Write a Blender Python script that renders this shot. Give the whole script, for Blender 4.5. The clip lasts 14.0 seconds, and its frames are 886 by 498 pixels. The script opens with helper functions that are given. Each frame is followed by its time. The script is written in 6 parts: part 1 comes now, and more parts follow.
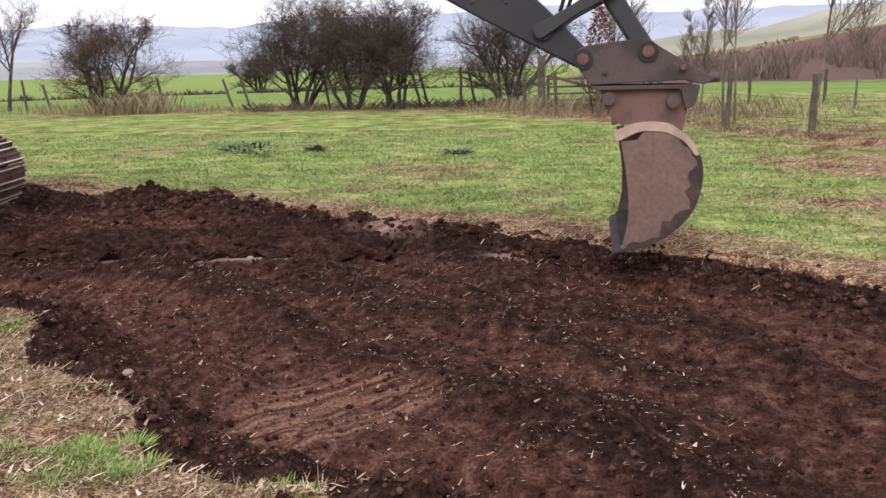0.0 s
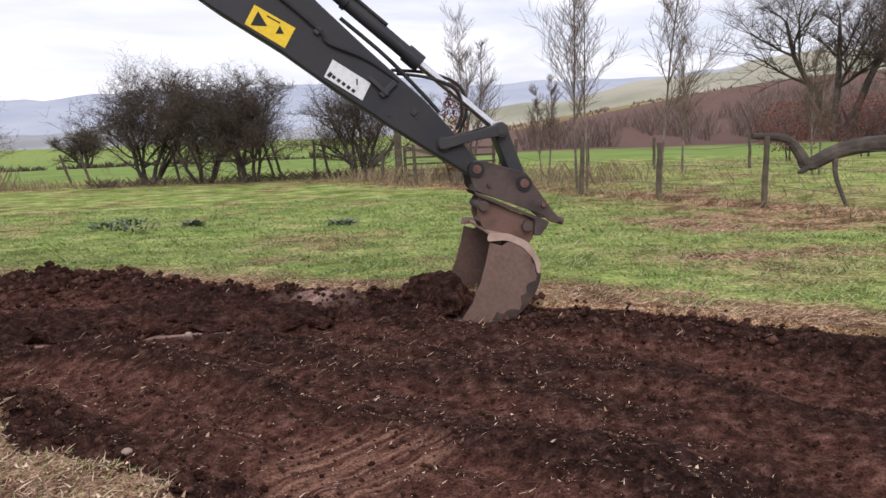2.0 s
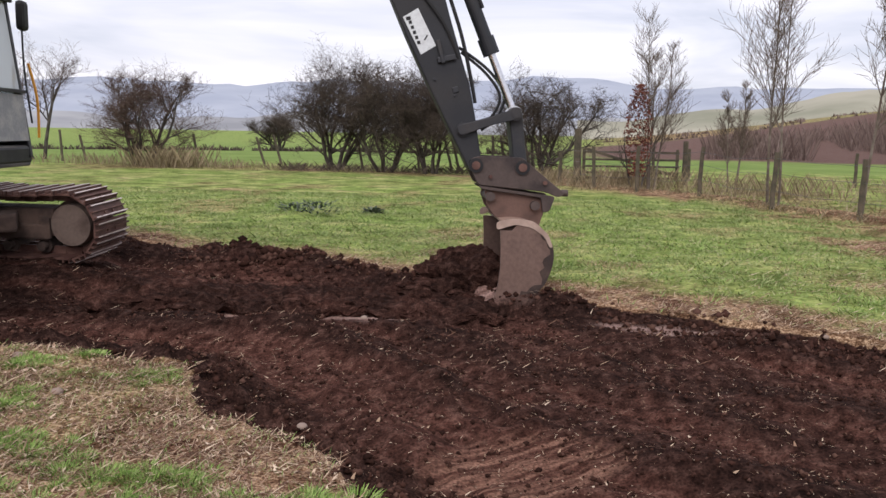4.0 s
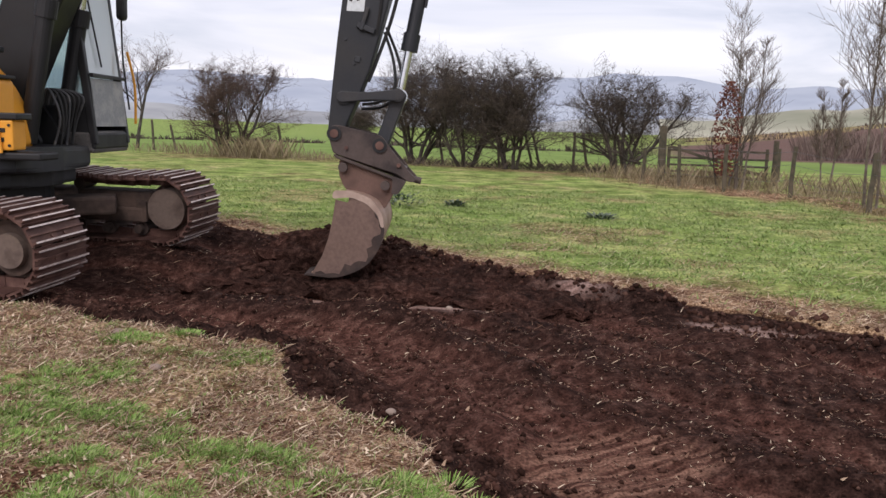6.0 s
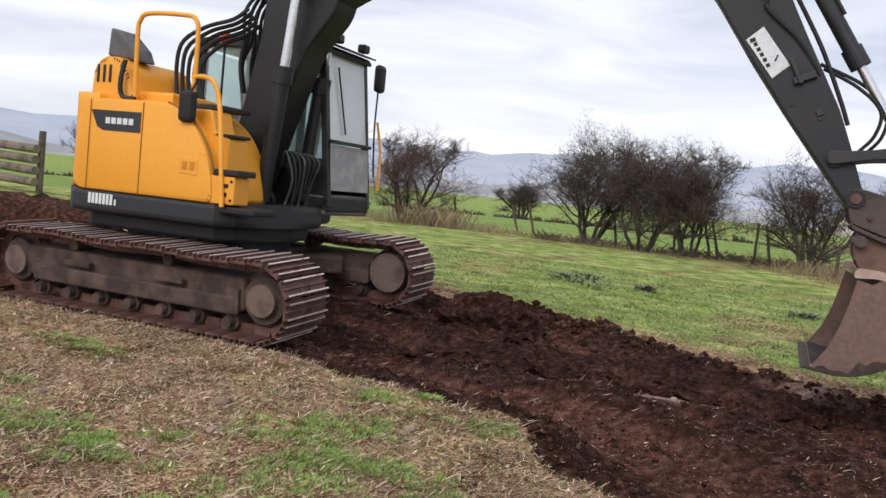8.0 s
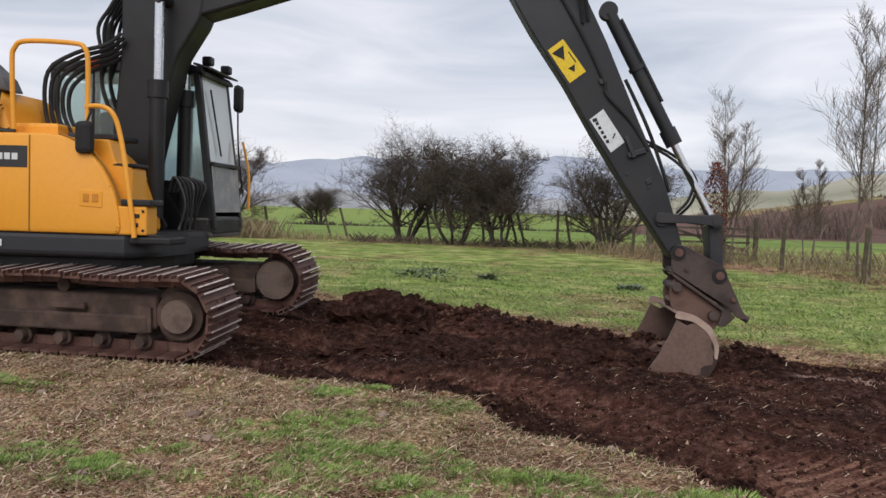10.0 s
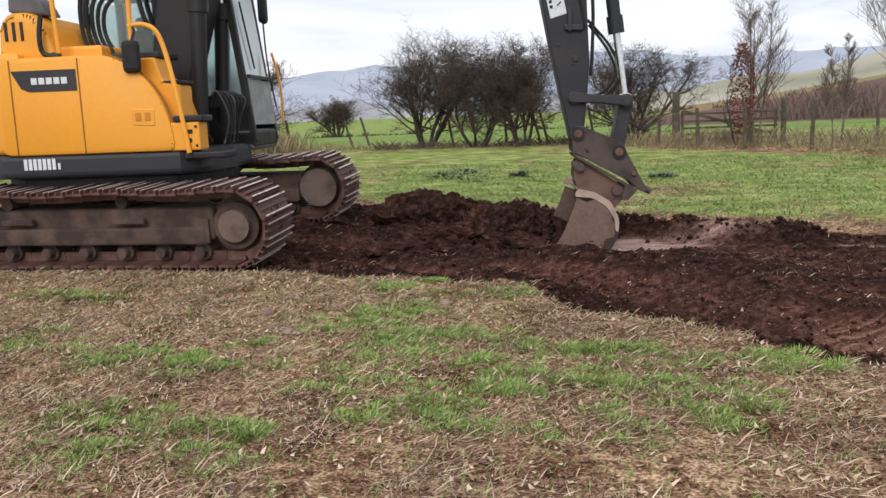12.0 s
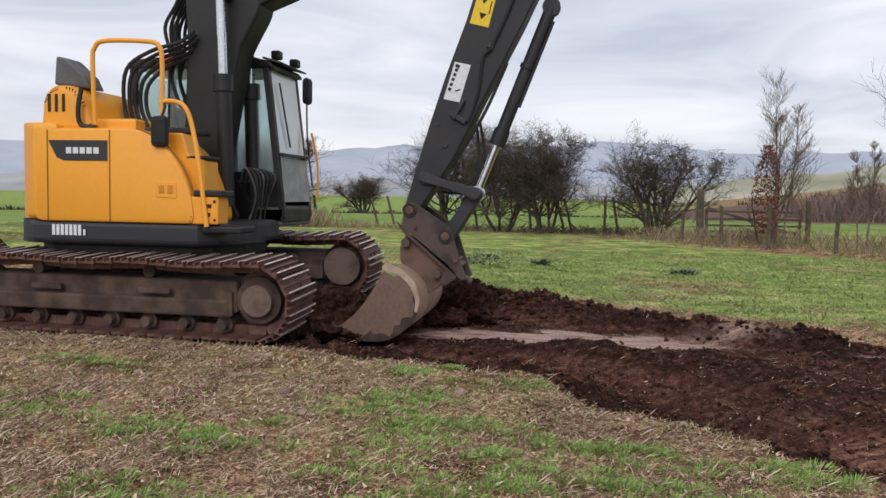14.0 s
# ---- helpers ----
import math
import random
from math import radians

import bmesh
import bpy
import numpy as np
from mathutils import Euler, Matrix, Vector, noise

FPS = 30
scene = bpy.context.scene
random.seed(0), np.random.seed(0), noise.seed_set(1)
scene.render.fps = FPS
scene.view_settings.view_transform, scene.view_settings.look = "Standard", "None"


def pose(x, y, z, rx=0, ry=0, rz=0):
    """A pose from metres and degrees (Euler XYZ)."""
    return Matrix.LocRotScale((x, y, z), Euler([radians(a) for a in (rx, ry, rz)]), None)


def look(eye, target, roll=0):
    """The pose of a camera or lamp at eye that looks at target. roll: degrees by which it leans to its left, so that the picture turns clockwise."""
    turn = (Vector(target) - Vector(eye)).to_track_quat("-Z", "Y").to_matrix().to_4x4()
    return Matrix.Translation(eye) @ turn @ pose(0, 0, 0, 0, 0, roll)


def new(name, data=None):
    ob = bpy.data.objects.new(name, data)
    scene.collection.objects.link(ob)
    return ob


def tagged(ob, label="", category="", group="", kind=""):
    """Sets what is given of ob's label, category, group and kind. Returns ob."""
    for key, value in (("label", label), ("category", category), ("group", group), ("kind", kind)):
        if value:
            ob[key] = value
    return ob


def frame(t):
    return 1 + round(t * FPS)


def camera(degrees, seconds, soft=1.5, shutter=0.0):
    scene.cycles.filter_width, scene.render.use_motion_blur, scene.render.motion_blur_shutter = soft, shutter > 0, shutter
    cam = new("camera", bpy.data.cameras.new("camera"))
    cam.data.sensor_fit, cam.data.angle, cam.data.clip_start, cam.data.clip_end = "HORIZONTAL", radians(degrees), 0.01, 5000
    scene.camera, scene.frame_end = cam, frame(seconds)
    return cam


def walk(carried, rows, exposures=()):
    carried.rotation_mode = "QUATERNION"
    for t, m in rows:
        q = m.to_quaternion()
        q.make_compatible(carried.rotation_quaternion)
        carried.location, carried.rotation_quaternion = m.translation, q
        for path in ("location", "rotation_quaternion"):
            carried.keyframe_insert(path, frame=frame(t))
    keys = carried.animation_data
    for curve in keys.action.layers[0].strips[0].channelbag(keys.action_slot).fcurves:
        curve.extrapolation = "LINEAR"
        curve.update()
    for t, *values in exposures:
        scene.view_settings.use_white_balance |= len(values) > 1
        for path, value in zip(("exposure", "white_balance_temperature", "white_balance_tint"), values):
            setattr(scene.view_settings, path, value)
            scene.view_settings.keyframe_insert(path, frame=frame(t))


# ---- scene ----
cam = camera(55.6, 14.0)
PATH = [
    (0, (0.198, 0.01, 1.402), (0.039, 1.957, 0.976), -1.5),
    (0.5, (-0.134, -0.06, 1.439), (-0.129, 1.881, 0.959), -3.4),
    (1, (-0.455, -0.251, 1.439), (-0.294, 1.704, 1.05), -2.6),
    (1.5, (-0.562, -0.36, 1.456), (-0.335, 1.602, 1.142), -2.8),
    (2, (-0.604, -0.32, 1.462), (-0.371, 1.647, 1.185), -2.1),
    (2.5, (-0.614, -0.291, 1.463), (-0.46, 1.685, 1.196), -0.6),
    (3, (-0.631, -0.273, 1.461), (-0.596, 1.705, 1.172), 0.6),
    (3.5, (-0.66, -0.252, 1.466), (-0.73, 1.726, 1.184), 0.6),
    (4, (-0.679, -0.226, 1.456), (-0.844, 1.748, 1.179), 1.0),
    (4.2, (-0.685, -0.206, 1.445), (-0.886, 1.764, 1.166), 1.2),
    (6.3, (-0.783, -0.207, 1.409), (-1.161, 1.734, 1.112), 2.3),
    (6.5, (-0.797, -0.219, 1.421), (-1.226, 1.709, 1.105), 3.1),
    (6.6, (-0.827, -0.23, 1.437), (-1.309, 1.684, 1.108), 4.1),
    (7, (-0.848, -0.268, 1.393), (-1.519, 1.584, 1.051), 4.9),
    (7.5, (-1.057, -0.311, 1.393), (-1.867, 1.496, 1.116), 5.4),
    (8, (-1.377, -0.436, 1.406), (-2.077, 1.432, 1.267), 5.7),
    (8.2, (-1.503, -0.461, 1.402), (-2.128, 1.438, 1.339), 5.9),
    (10.3, (-2.266, -1.111, 1.28), (-2.462, 0.875, 1.149), 0.9),
    (10.5, (-2.284, -1.137, 1.269), (-2.471, 0.847, 1.09), 0.3),
    (11, (-2.355, -1.204, 1.242), (-2.576, 0.767, 0.982), -1.7),
    (11.5, (-2.4, -1.227, 1.22), (-2.665, 0.732, 0.918), -2.9),
    (12, (-2.418, -1.24, 1.22), (-2.689, 0.716, 0.903), -2.2),
    (12.5, (-2.42, -1.236, 1.22), (-2.668, 0.721, 0.895), -2.0),
    (13, (-2.429, -1.252, 1.228), (-2.678, 0.71, 0.933), -0.9),
    (13.5, (-2.439, -1.241, 1.238), (-2.733, 0.726, 1.026), 0.3),
    (14, (-2.412, -1.306, 1.286), (-2.732, 0.664, 1.158), 1.0),
]
walk(cam, [(t, look(eye, target, roll)) for t, eye, target, roll in PATH],
     [(t, ev + 0.18, 6350, 19 if t < 8 else 14) for t, ev in ((0.0, 0.28), (0.5, 0.68), (1.0, 0.65), (1.5, 0.32), (2.5, -0.06), (4.2, -0.05), (6.3, -0.10), (7.0, -0.10), (7.5, -0.04), (8.2, -0.02), (10.3, -0.32), (11.0, -0.16), (12.0, 0.02), (12.8, 0.01), (14.0, -0.25))])

# ==== world and light ====
world = bpy.data.worlds.new("overcast_sky")
scene.world = world
world.use_nodes = True
wn, wl = world.node_tree.nodes, world.node_tree.links
wn.clear()
w_out, w_bg = wn.new("ShaderNodeOutputWorld"), wn.new("ShaderNodeBackground")
w_sky = wn.new("ShaderNodeTexSky")
w_sky.sky_type, w_sky.sun_disc = "NISHITA", False
w_sky.sun_elevation, w_sky.sun_rotation = radians(38), radians(200)
w_gain = wn.new("ShaderNodeMixRGB")
w_gain.blend_type, w_gain.inputs["Fac"].default_value = "MULTIPLY", 1.0
w_gain.inputs["Color2"].default_value = (0.12, 0.12, 0.12, 1)
w_co, w_map = wn.new("ShaderNodeTexCoord"), wn.new("ShaderNodeMapping")
w_map.inputs["Scale"].default_value = (1.6, 1.6, 9.0)
w_no = wn.new("ShaderNodeTexNoise")
w_no.inputs["Scale"].default_value, w_no.inputs["Detail"].default_value = 1.7, 5.0
w_no.inputs["Distortion"].default_value = 0.6
w_rp = wn.new("ShaderNodeValToRGB")
w_rp.color_ramp.elements[0].position, w_rp.color_ramp.elements[0].color = 0.30, (0.62, 0.67, 0.74, 1)
w_rp.color_ramp.elements[1].position, w_rp.color_ramp.elements[1].color = 0.66, (1.06, 1.06, 1.07, 1)
w_mix = wn.new("ShaderNodeMixRGB")
w_mix.inputs["Fac"].default_value = 0.88
wl.new(w_co.outputs["Generated"], w_map.inputs["Vector"])
wl.new(w_map.outputs[0], w_no.inputs["Vector"])
wl.new(w_no.outputs["Fac"], w_rp.inputs["Fac"])
wl.new(w_sky.outputs[0], w_gain.inputs["Color1"])
wl.new(w_gain.outputs[0], w_mix.inputs["Color1"])
wl.new(w_rp.outputs[0], w_mix.inputs["Color2"])
wl.new(w_mix.outputs[0], w_bg.inputs["Color"])
wl.new(w_bg.outputs[0], w_out.inputs["Surface"])
w_bg.inputs["Strength"].default_value = 1.0
sun_data = bpy.data.lights.new("sun", "SUN")
sun_data.energy, sun_data.angle, sun_data.color = 1.5, radians(35), (1.0, 0.94, 0.88)
sun = new("sun", sun_data)
sun.matrix_world = look((-4, -12, 14), (-3, 5, 0))

# ==== materials ====


def shader(name):
    m = bpy.data.materials.new(name)
    m.use_nodes = True
    n, l = m.node_tree.nodes, m.node_tree.links
    return m, n, l, n["Principled BSDF"]


def noise_node(n, l, scale, detail=4.0, coord="Object", stretch=None, turn=0.0):
    co = n.new("ShaderNodeTexCoord")
    no = n.new("ShaderNodeTexNoise")
    no.inputs["Scale"].default_value, no.inputs["Detail"].default_value = scale, detail
    if stretch:
        mp = n.new("ShaderNodeMapping")
        mp.inputs["Scale"].default_value = stretch
        if turn:
            rt = n.new("ShaderNodeMapping")
            rt.inputs["Rotation"].default_value = (0, 0, radians(turn))
            l.new(co.outputs[coord], rt.inputs["Vector"])
            l.new(rt.outputs[0], mp.inputs["Vector"])
        else:
            l.new(co.outputs[coord], mp.inputs["Vector"])
        l.new(mp.outputs[0], no.inputs["Vector"])
    else:
        l.new(co.outputs[coord], no.inputs["Vector"])
    return no.outputs["Fac"]


def ramp(n, l, fac, *stops):
    r = n.new("ShaderNodeValToRGB")
    e = r.color_ramp.elements
    while len(e) < len(stops):
        e.new(0.5)
    for el, (p, c) in zip(e, stops):
        el.position, el.color = p, (*c, 1)
    l.new(fac, r.inputs["Fac"])
    return r.outputs["Color"]


def blend(n, l, fac, a, b, kind="MIX"):
    x = n.new("ShaderNodeMixRGB")
    x.blend_type = kind
    for sock, v in ((x.inputs["Fac"], fac), (x.inputs["Color1"], a), (x.inputs["Color2"], b)):
        if isinstance(v, (int, float)):
            sock.default_value = v
        elif isinstance(v, tuple):
            sock.default_value = (*v, 1)
        else:
            l.new(v, sock)
    return x.outputs["Color"]


def mathn(n, l, op, a, b=0.0, clamp=False):
    x = n.new("ShaderNodeMath")
    x.operation, x.use_clamp = op, clamp
    for sock, v in zip(x.inputs, (a, b)):
        if isinstance(v, (int, float)):
            sock.default_value = v
        else:
            l.new(v, sock)
    return x.outputs[0]


def bump(n, l, b, height, strength, dist=0.01):
    x = n.new("ShaderNodeBump")
    x.inputs["Strength"].default_value, x.inputs["Distance"].default_value = strength, dist
    l.new(height, x.inputs["Height"])
    l.new(x.outputs[0], b.inputs["Normal"])


def worn(name, base, dirt, rough=0.5, metal=0.0, amount=0.45, scale=3.0, grain=60.0, bumps=0.2, coord="Object", spread=0.22, speck=0.35):
    """A surface with one main colour, dirt patches at a large scale and grain at a small one."""
    m, n, l, b = shader(name)
    big = noise_node(n, l, scale, 6.0, coord)
    fine = noise_node(n, l, grain, 3.0, coord)
    mask = ramp(n, l, big, (amount, (0, 0, 0)), (min(1.0, amount + spread), (1, 1, 1)))
    col = blend(n, l, mask, base, dirt)
    col = blend(n, l, speck, col, ramp(n, l, fine, (0.3, (0.55, 0.55, 0.55)), (0.7, (1.0, 1.0, 1.0))), "MULTIPLY")
    l.new(col, b.inputs["Base Color"])
    rg = ramp(n, l, big, (0.3, (rough,) * 3), (0.75, (min(1.0, rough + 0.3),) * 3))
    l.new(rg, b.inputs["Roughness"])
    b.inputs["Metallic"].default_value = metal
    bump(n, l, b, fine, bumps, 0.004)
    return m


def varied(name, colours, rough=0.9, per="island", trans=0.0):
    """Many small pieces, each of its own tone between the colours."""
    m, n, l, b = shader(name)
    if per == "island":
        src = n.new("ShaderNodeNewGeometry").outputs["Random Per Island"]
    else:
        src = n.new("ShaderNodeObjectInfo").outputs["Random"]
    k = len(colours) - 1
    col = ramp(n, l, src, *[(i / k, c) for i, c in enumerate(colours)])
    big = noise_node(n, l, 1.3, 3.0)
    col = blend(n, l, 0.5, col, ramp(n, l, big, (0.3, (0.6, 0.6, 0.6)), (0.7, (1.15, 1.15, 1.1))), "MULTIPLY")
    l.new(col, b.inputs["Base Color"])
    b.inputs["Roughness"].default_value = rough
    b.inputs["Specular IOR Level"].default_value = 0.2
    return m


def ground_material():
    m, n, l, b = shader("field_ground")

    def attr(name):
        a = n.new("ShaderNodeAttribute")
        a.attribute_name = name
        return a.outputs["Fac"]
    big, mid = noise_node(n, l, 0.35, 5.0), noise_node(n, l, 2.2, 6.0)
    fine, grit = noise_node(n, l, 14.0, 6.0), noise_node(n, l, 70.0, 4.0)
    streak = noise_node(n, l, 9.0, 5.0, "Object", (0.35, 2.2, 1.0), 0.0)
    scrape = noise_node(n, l, 10.0, 4.0, "Object", (0.22, 2.6, 1.0), -38.0)
    dark = ramp(n, l, fine, (0.28, (0.011, 0.0060, 0.0048)), (0.52, (0.032, 0.0170, 0.0132)), (0.76, (0.088, 0.050, 0.039)))
    red = ramp(n, l, fine, (0.28, (0.031, 0.0135, 0.0098)), (0.52, (0.092, 0.042, 0.031)), (0.76, (0.20, 0.108, 0.081)))
    redness = mathn(n, l, "ADD", mathn(n, l, "MULTIPLY", ramp(n, l, mid, (0.45, (0, 0, 0)), (0.68, (1, 1, 1))), 0.25), attr("red"), True)
    soil = blend(n, l, redness, dark, red)
    pinkc = ramp(n, l, streak, (0.3, (0.24, 0.135, 0.105)), (0.62, (0.47, 0.315, 0.26)))
    pinkm = mathn(n, l, "MULTIPLY", attr("pink"), ramp(n, l, streak, (0.3, (0.6, 0.6, 0.6)), (0.5, (1, 1, 1))))
    soil = blend(n, l, pinkm, soil, pinkc)
    scraped = mathn(n, l, "MULTIPLY", attr("scrape"), ramp(n, l, scrape, (0.40, (0.35, 0.35, 0.35)), (0.56, (1, 1, 1))))
    soil = blend(n, l, scraped, soil, ramp(n, l, scrape, (0.38, (0.080, 0.034, 0.024)), (0.66, (0.27, 0.150, 0.105))))
    soil = blend(n, l, 0.65, soil, ramp(n, l, grit, (0.36, (0.35, 0.33, 0.32)), (0.62, (1.45, 1.4, 1.38))), "MULTIPLY")
    speck = ramp(n, l, grit, (0.70, (0, 0, 0)), (0.78, (1, 1, 1)))
    soil = blend(n, l, mathn(n, l, "MULTIPLY", speck, 0.35), soil, (0.33, 0.26, 0.2))
    mott = noise_node(n, l, 0.9, 7.0)
    green = ramp(n, l, mott, (0.32, (0.14, 0.21, 0.058)), (0.50, (0.26, 0.36, 0.108)), (0.62, (0.38, 0.43, 0.175)), (0.74, (0.42, 0.34, 0.215)))
    green = blend(n, l, 0.6, green, ramp(n, l, mid, (0.36, (0.40, 0.48, 0.34)), (0.58, (1.38, 1.34, 1.22))), "MULTIPLY")
    green = blend(n, l, 0.75, green, ramp(n, l, fine, (0.32, (0.42, 0.45, 0.36)), (0.66, (1.4, 1.3, 1.2))), "MULTIPLY")
    straw = ramp(n, l, mathn(n, l, "ADD", mathn(n, l, "MULTIPLY", grit, 0.6), mathn(n, l, "MULTIPLY", fine, 0.4)), (0.37, (0.052, 0.025, 0.016)), (0.49, (0.235, 0.142, 0.089)), (0.61, (0.63, 0.47, 0.325)))
    straw = blend(n, l, 0.8, straw, ramp(n, l, mid, (0.38, (0.36, 0.235, 0.185)), (0.55, (1.22, 1.15, 1.02))), "MULTIPLY")
    turf = blend(n, l, mathn(n, l, "ADD", attr("straw"), mathn(n, l, "MULTIPLY", mathn(n, l, "SUBTRACT", big, 0.5), 0.7), True), green, straw)
    plough = ramp(n, l, mid, (0.3, (0.14, 0.085, 0.07)), (0.7, (0.19, 0.122, 0.10)))
    turf = blend(n, l, attr("plough"), turf, plough)
    crop = ramp(n, l, big, (0.3, (0.17, 0.25, 0.065)), (0.7, (0.25, 0.34, 0.10)))
    turf = blend(n, l, attr("crop"), turf, crop)
    edge = ramp(n, l, mathn(n, l, "ADD", attr("soil"), mathn(n, l, "MULTIPLY", mathn(n, l, "SUBTRACT", fine, 0.5), 0.5)), (0.42, (0, 0, 0)), (0.56, (1, 1, 1)))
    l.new(blend(n, l, edge, turf, soil), b.inputs["Base Color"])
    l.new(ramp(n, l, pinkm, (0.0, (0.95, 0.95, 0.95)), (1.0, (0.5, 0.5, 0.5))), b.inputs["Roughness"])
    l.new(ramp(n, l, pinkm, (0.0, (0.04,) * 3), (1.0, (0.4,) * 3)), b.inputs["Specular IOR Level"])
    rough = mathn(n, l, "ADD", fine, mathn(n, l, "MULTIPLY", grit, 0.35))
    bump(n, l, b, rough, 1.0, 0.046)
    return m


def soil_material():
    """Loose crumbly soil of the heaps."""
    m, n, l, b = shader("loose_dark_soil")
    mid, fine, grit = noise_node(n, l, 2.2, 6.0), noise_node(n, l, 14.0, 6.0), noise_node(n, l, 70.0, 4.0)
    dark = ramp(n, l, fine, (0.28, (0.013, 0.0070, 0.0055)), (0.52, (0.036, 0.0190, 0.0146)), (0.76, (0.095, 0.054, 0.042)))
    red = ramp(n, l, fine, (0.28, (0.031, 0.0135, 0.0098)), (0.52, (0.092, 0.042, 0.031)), (0.76, (0.20, 0.108, 0.081)))
    col = blend(n, l, ramp(n, l, mid, (0.45, (0, 0, 0)), (0.70, (0.6, 0.6, 0.6))), dark, red)
    col = blend(n, l, 0.65, col, ramp(n, l, grit, (0.36, (0.35, 0.33, 0.32)), (0.62, (1.45, 1.4, 1.38))), "MULTIPLY")
    l.new(col, b.inputs["Base Color"])
    b.inputs["Roughness"].default_value = 0.95
    bump(n, l, b, mathn(n, l, "ADD", fine, mathn(n, l, "MULTIPLY", grit, 0.35)), 1.0, 0.046)
    return m


M_GROUND = ground_material()
M_SOIL = soil_material()
M_SOIL.node_tree.nodes["Principled BSDF"].inputs["Specular IOR Level"].default_value = 0.03
M_CLOD = varied("soil_clods", [(0.026, 0.013, 0.010), (0.045, 0.022, 0.016), (0.075, 0.036, 0.027), (0.13, 0.072, 0.054)])
M_CLOD.node_tree.nodes["Principled BSDF"].inputs["Specular IOR Level"].default_value = 0.03
M_STONE = varied("pale_stones", [(0.20, 0.135, 0.105), (0.30, 0.22, 0.175), (0.36, 0.28, 0.23)], 0.9, "object")
M_STRAW = varied("dead_stalks", [(0.080, 0.037, 0.025), (0.25, 0.145, 0.096), (0.47, 0.33, 0.22), (0.80, 0.64, 0.47)])
M_TALL = varied("bleached_tall_grass", [(0.15, 0.115, 0.066), (0.27, 0.215, 0.127), (0.42, 0.345, 0.225)])
M_GRASS = varied("green_blades", [(0.13, 0.195, 0.058), (0.22, 0.31, 0.09), (0.31, 0.40, 0.14), (0.46, 0.45, 0.24)])
M_TUFT = varied("lush_blades", [(0.07, 0.13, 0.03), (0.17, 0.29, 0.06), (0.30, 0.45, 0.11), (0.42, 0.50, 0.20)])
M_WEED = varied("grey_green_leaves", [(0.07, 0.095, 0.06), (0.13, 0.165, 0.115), (0.20, 0.225, 0.17)], 0.8)
M_BARK = worn("hedge_bark", (0.055, 0.045, 0.036), (0.12, 0.105, 0.085), 0.95, 0.0, 0.45, 3.0, 30.0, 0.6)
M_TWIG = varied("hedge_twigs", [(0.045, 0.035, 0.029), (0.095, 0.074, 0.060), (0.145, 0.115, 0.09)], 0.95)
M_REDTWIG = varied("reddish_hedge_twigs", [(0.07, 0.042, 0.034), (0.12, 0.08, 0.064), (0.16, 0.115, 0.09)], 0.95)
M_PALEBARK = worn("sapling_bark", (0.13, 0.10, 0.075), (0.24, 0.21, 0.17), 0.9, 0.0, 0.45, 4.0, 30.0, 0.5)
M_PALETWIG = varied("sapling_twigs", [(0.10, 0.075, 0.06), (0.17, 0.13, 0.10), (0.22, 0.17, 0.13)], 0.9)
M_SCRUB = varied("brown_scrub", [(0.12, 0.083, 0.072), (0.18, 0.13, 0.11), (0.26, 0.20, 0.17)], 0.95)
M_REDLEAF = varied("withered_red_leaves", [(0.07, 0.02, 0.014), (0.14, 0.04, 0.025), (0.20, 0.075, 0.045)], 0.8)
M_POST = worn("weathered_post_wood", (0.125, 0.10, 0.068), (0.065, 0.06, 0.04), 0.9, 0.0, 0.42, 5.0, 40.0, 0.6)
M_LOG = worn("weathered_log", (0.22, 0.18, 0.13), (0.10, 0.085, 0.065), 0.9, 0.0, 0.45, 4.0, 30.0, 0.7)
M_YELLOW = worn("yellow_machine_paint", (0.84, 0.365, 0.028), (0.68, 0.30, 0.04), 0.36, 0.0, 0.60, 1.8, 25.0, 0.012, "Object", 0.3, 0.10)
M_GREY = worn("dark_grey_machine_paint", (0.022, 0.024, 0.028), (0.050, 0.045, 0.042), 0.42, 0.0, 0.52, 2.5, 40.0, 0.08)
M_BLACK = worn("black_machine_paint", (0.008, 0.008, 0.009), (0.022, 0.020, 0.019), 0.42, 0.0, 0.55, 3.0, 40.0, 0.08)
M_RUBBER = worn("black_rubber", (0.012, 0.012, 0.012), (0.04, 0.035, 0.03), 0.6, 0.0, 0.6, 6.0, 60.0, 0.1)
M_HOSE = worn("grey_sheathed_hose", (0.05, 0.05, 0.052), (0.30, 0.29, 0.27), 0.5, 0.2, 0.55, 9.0, 60.0, 0.1)
M_RUST = worn("mud_rusted_track_steel", (0.105, 0.050, 0.039), (0.22, 0.124, 0.095), 0.52, 0.3, 0.42, 7.0, 50.0, 0.7, "Object", 0.3)
M_BRIGHT = worn("worn_bright_steel", (0.72, 0.62, 0.57), (0.26, 0.16, 0.12), 0.35, 0.30, 0.56, 14.0, 80.0, 0.3)
M_MUD = worn("mud_caked_steel", (0.050, 0.033, 0.026), (0.125, 0.083, 0.063), 0.9, 0.0, 0.42, 4.0, 25.0, 0.8)
M_HITCH = worn("dusty_brown_steel", (0.10, 0.074, 0.064), (0.052, 0.042, 0.04), 0.6, 0.3, 0.48, 4.0, 40.0, 0.3)
M_BUCKET = worn("scoured_bucket_steel", (0.46, 0.31, 0.235), (0.17, 0.10, 0.078), 0.5, 0.3, 0.48, 2.6, 30.0, 0.35, "Object", 0.34, 0.5)
M_PLATE = worn("scratched_brown_steel", (0.215, 0.138, 0.108), (0.085, 0.052, 0.042), 0.40, 0.3, 0.46, 2.4, 36.0, 0.4, "Object", 0.32, 0.55)
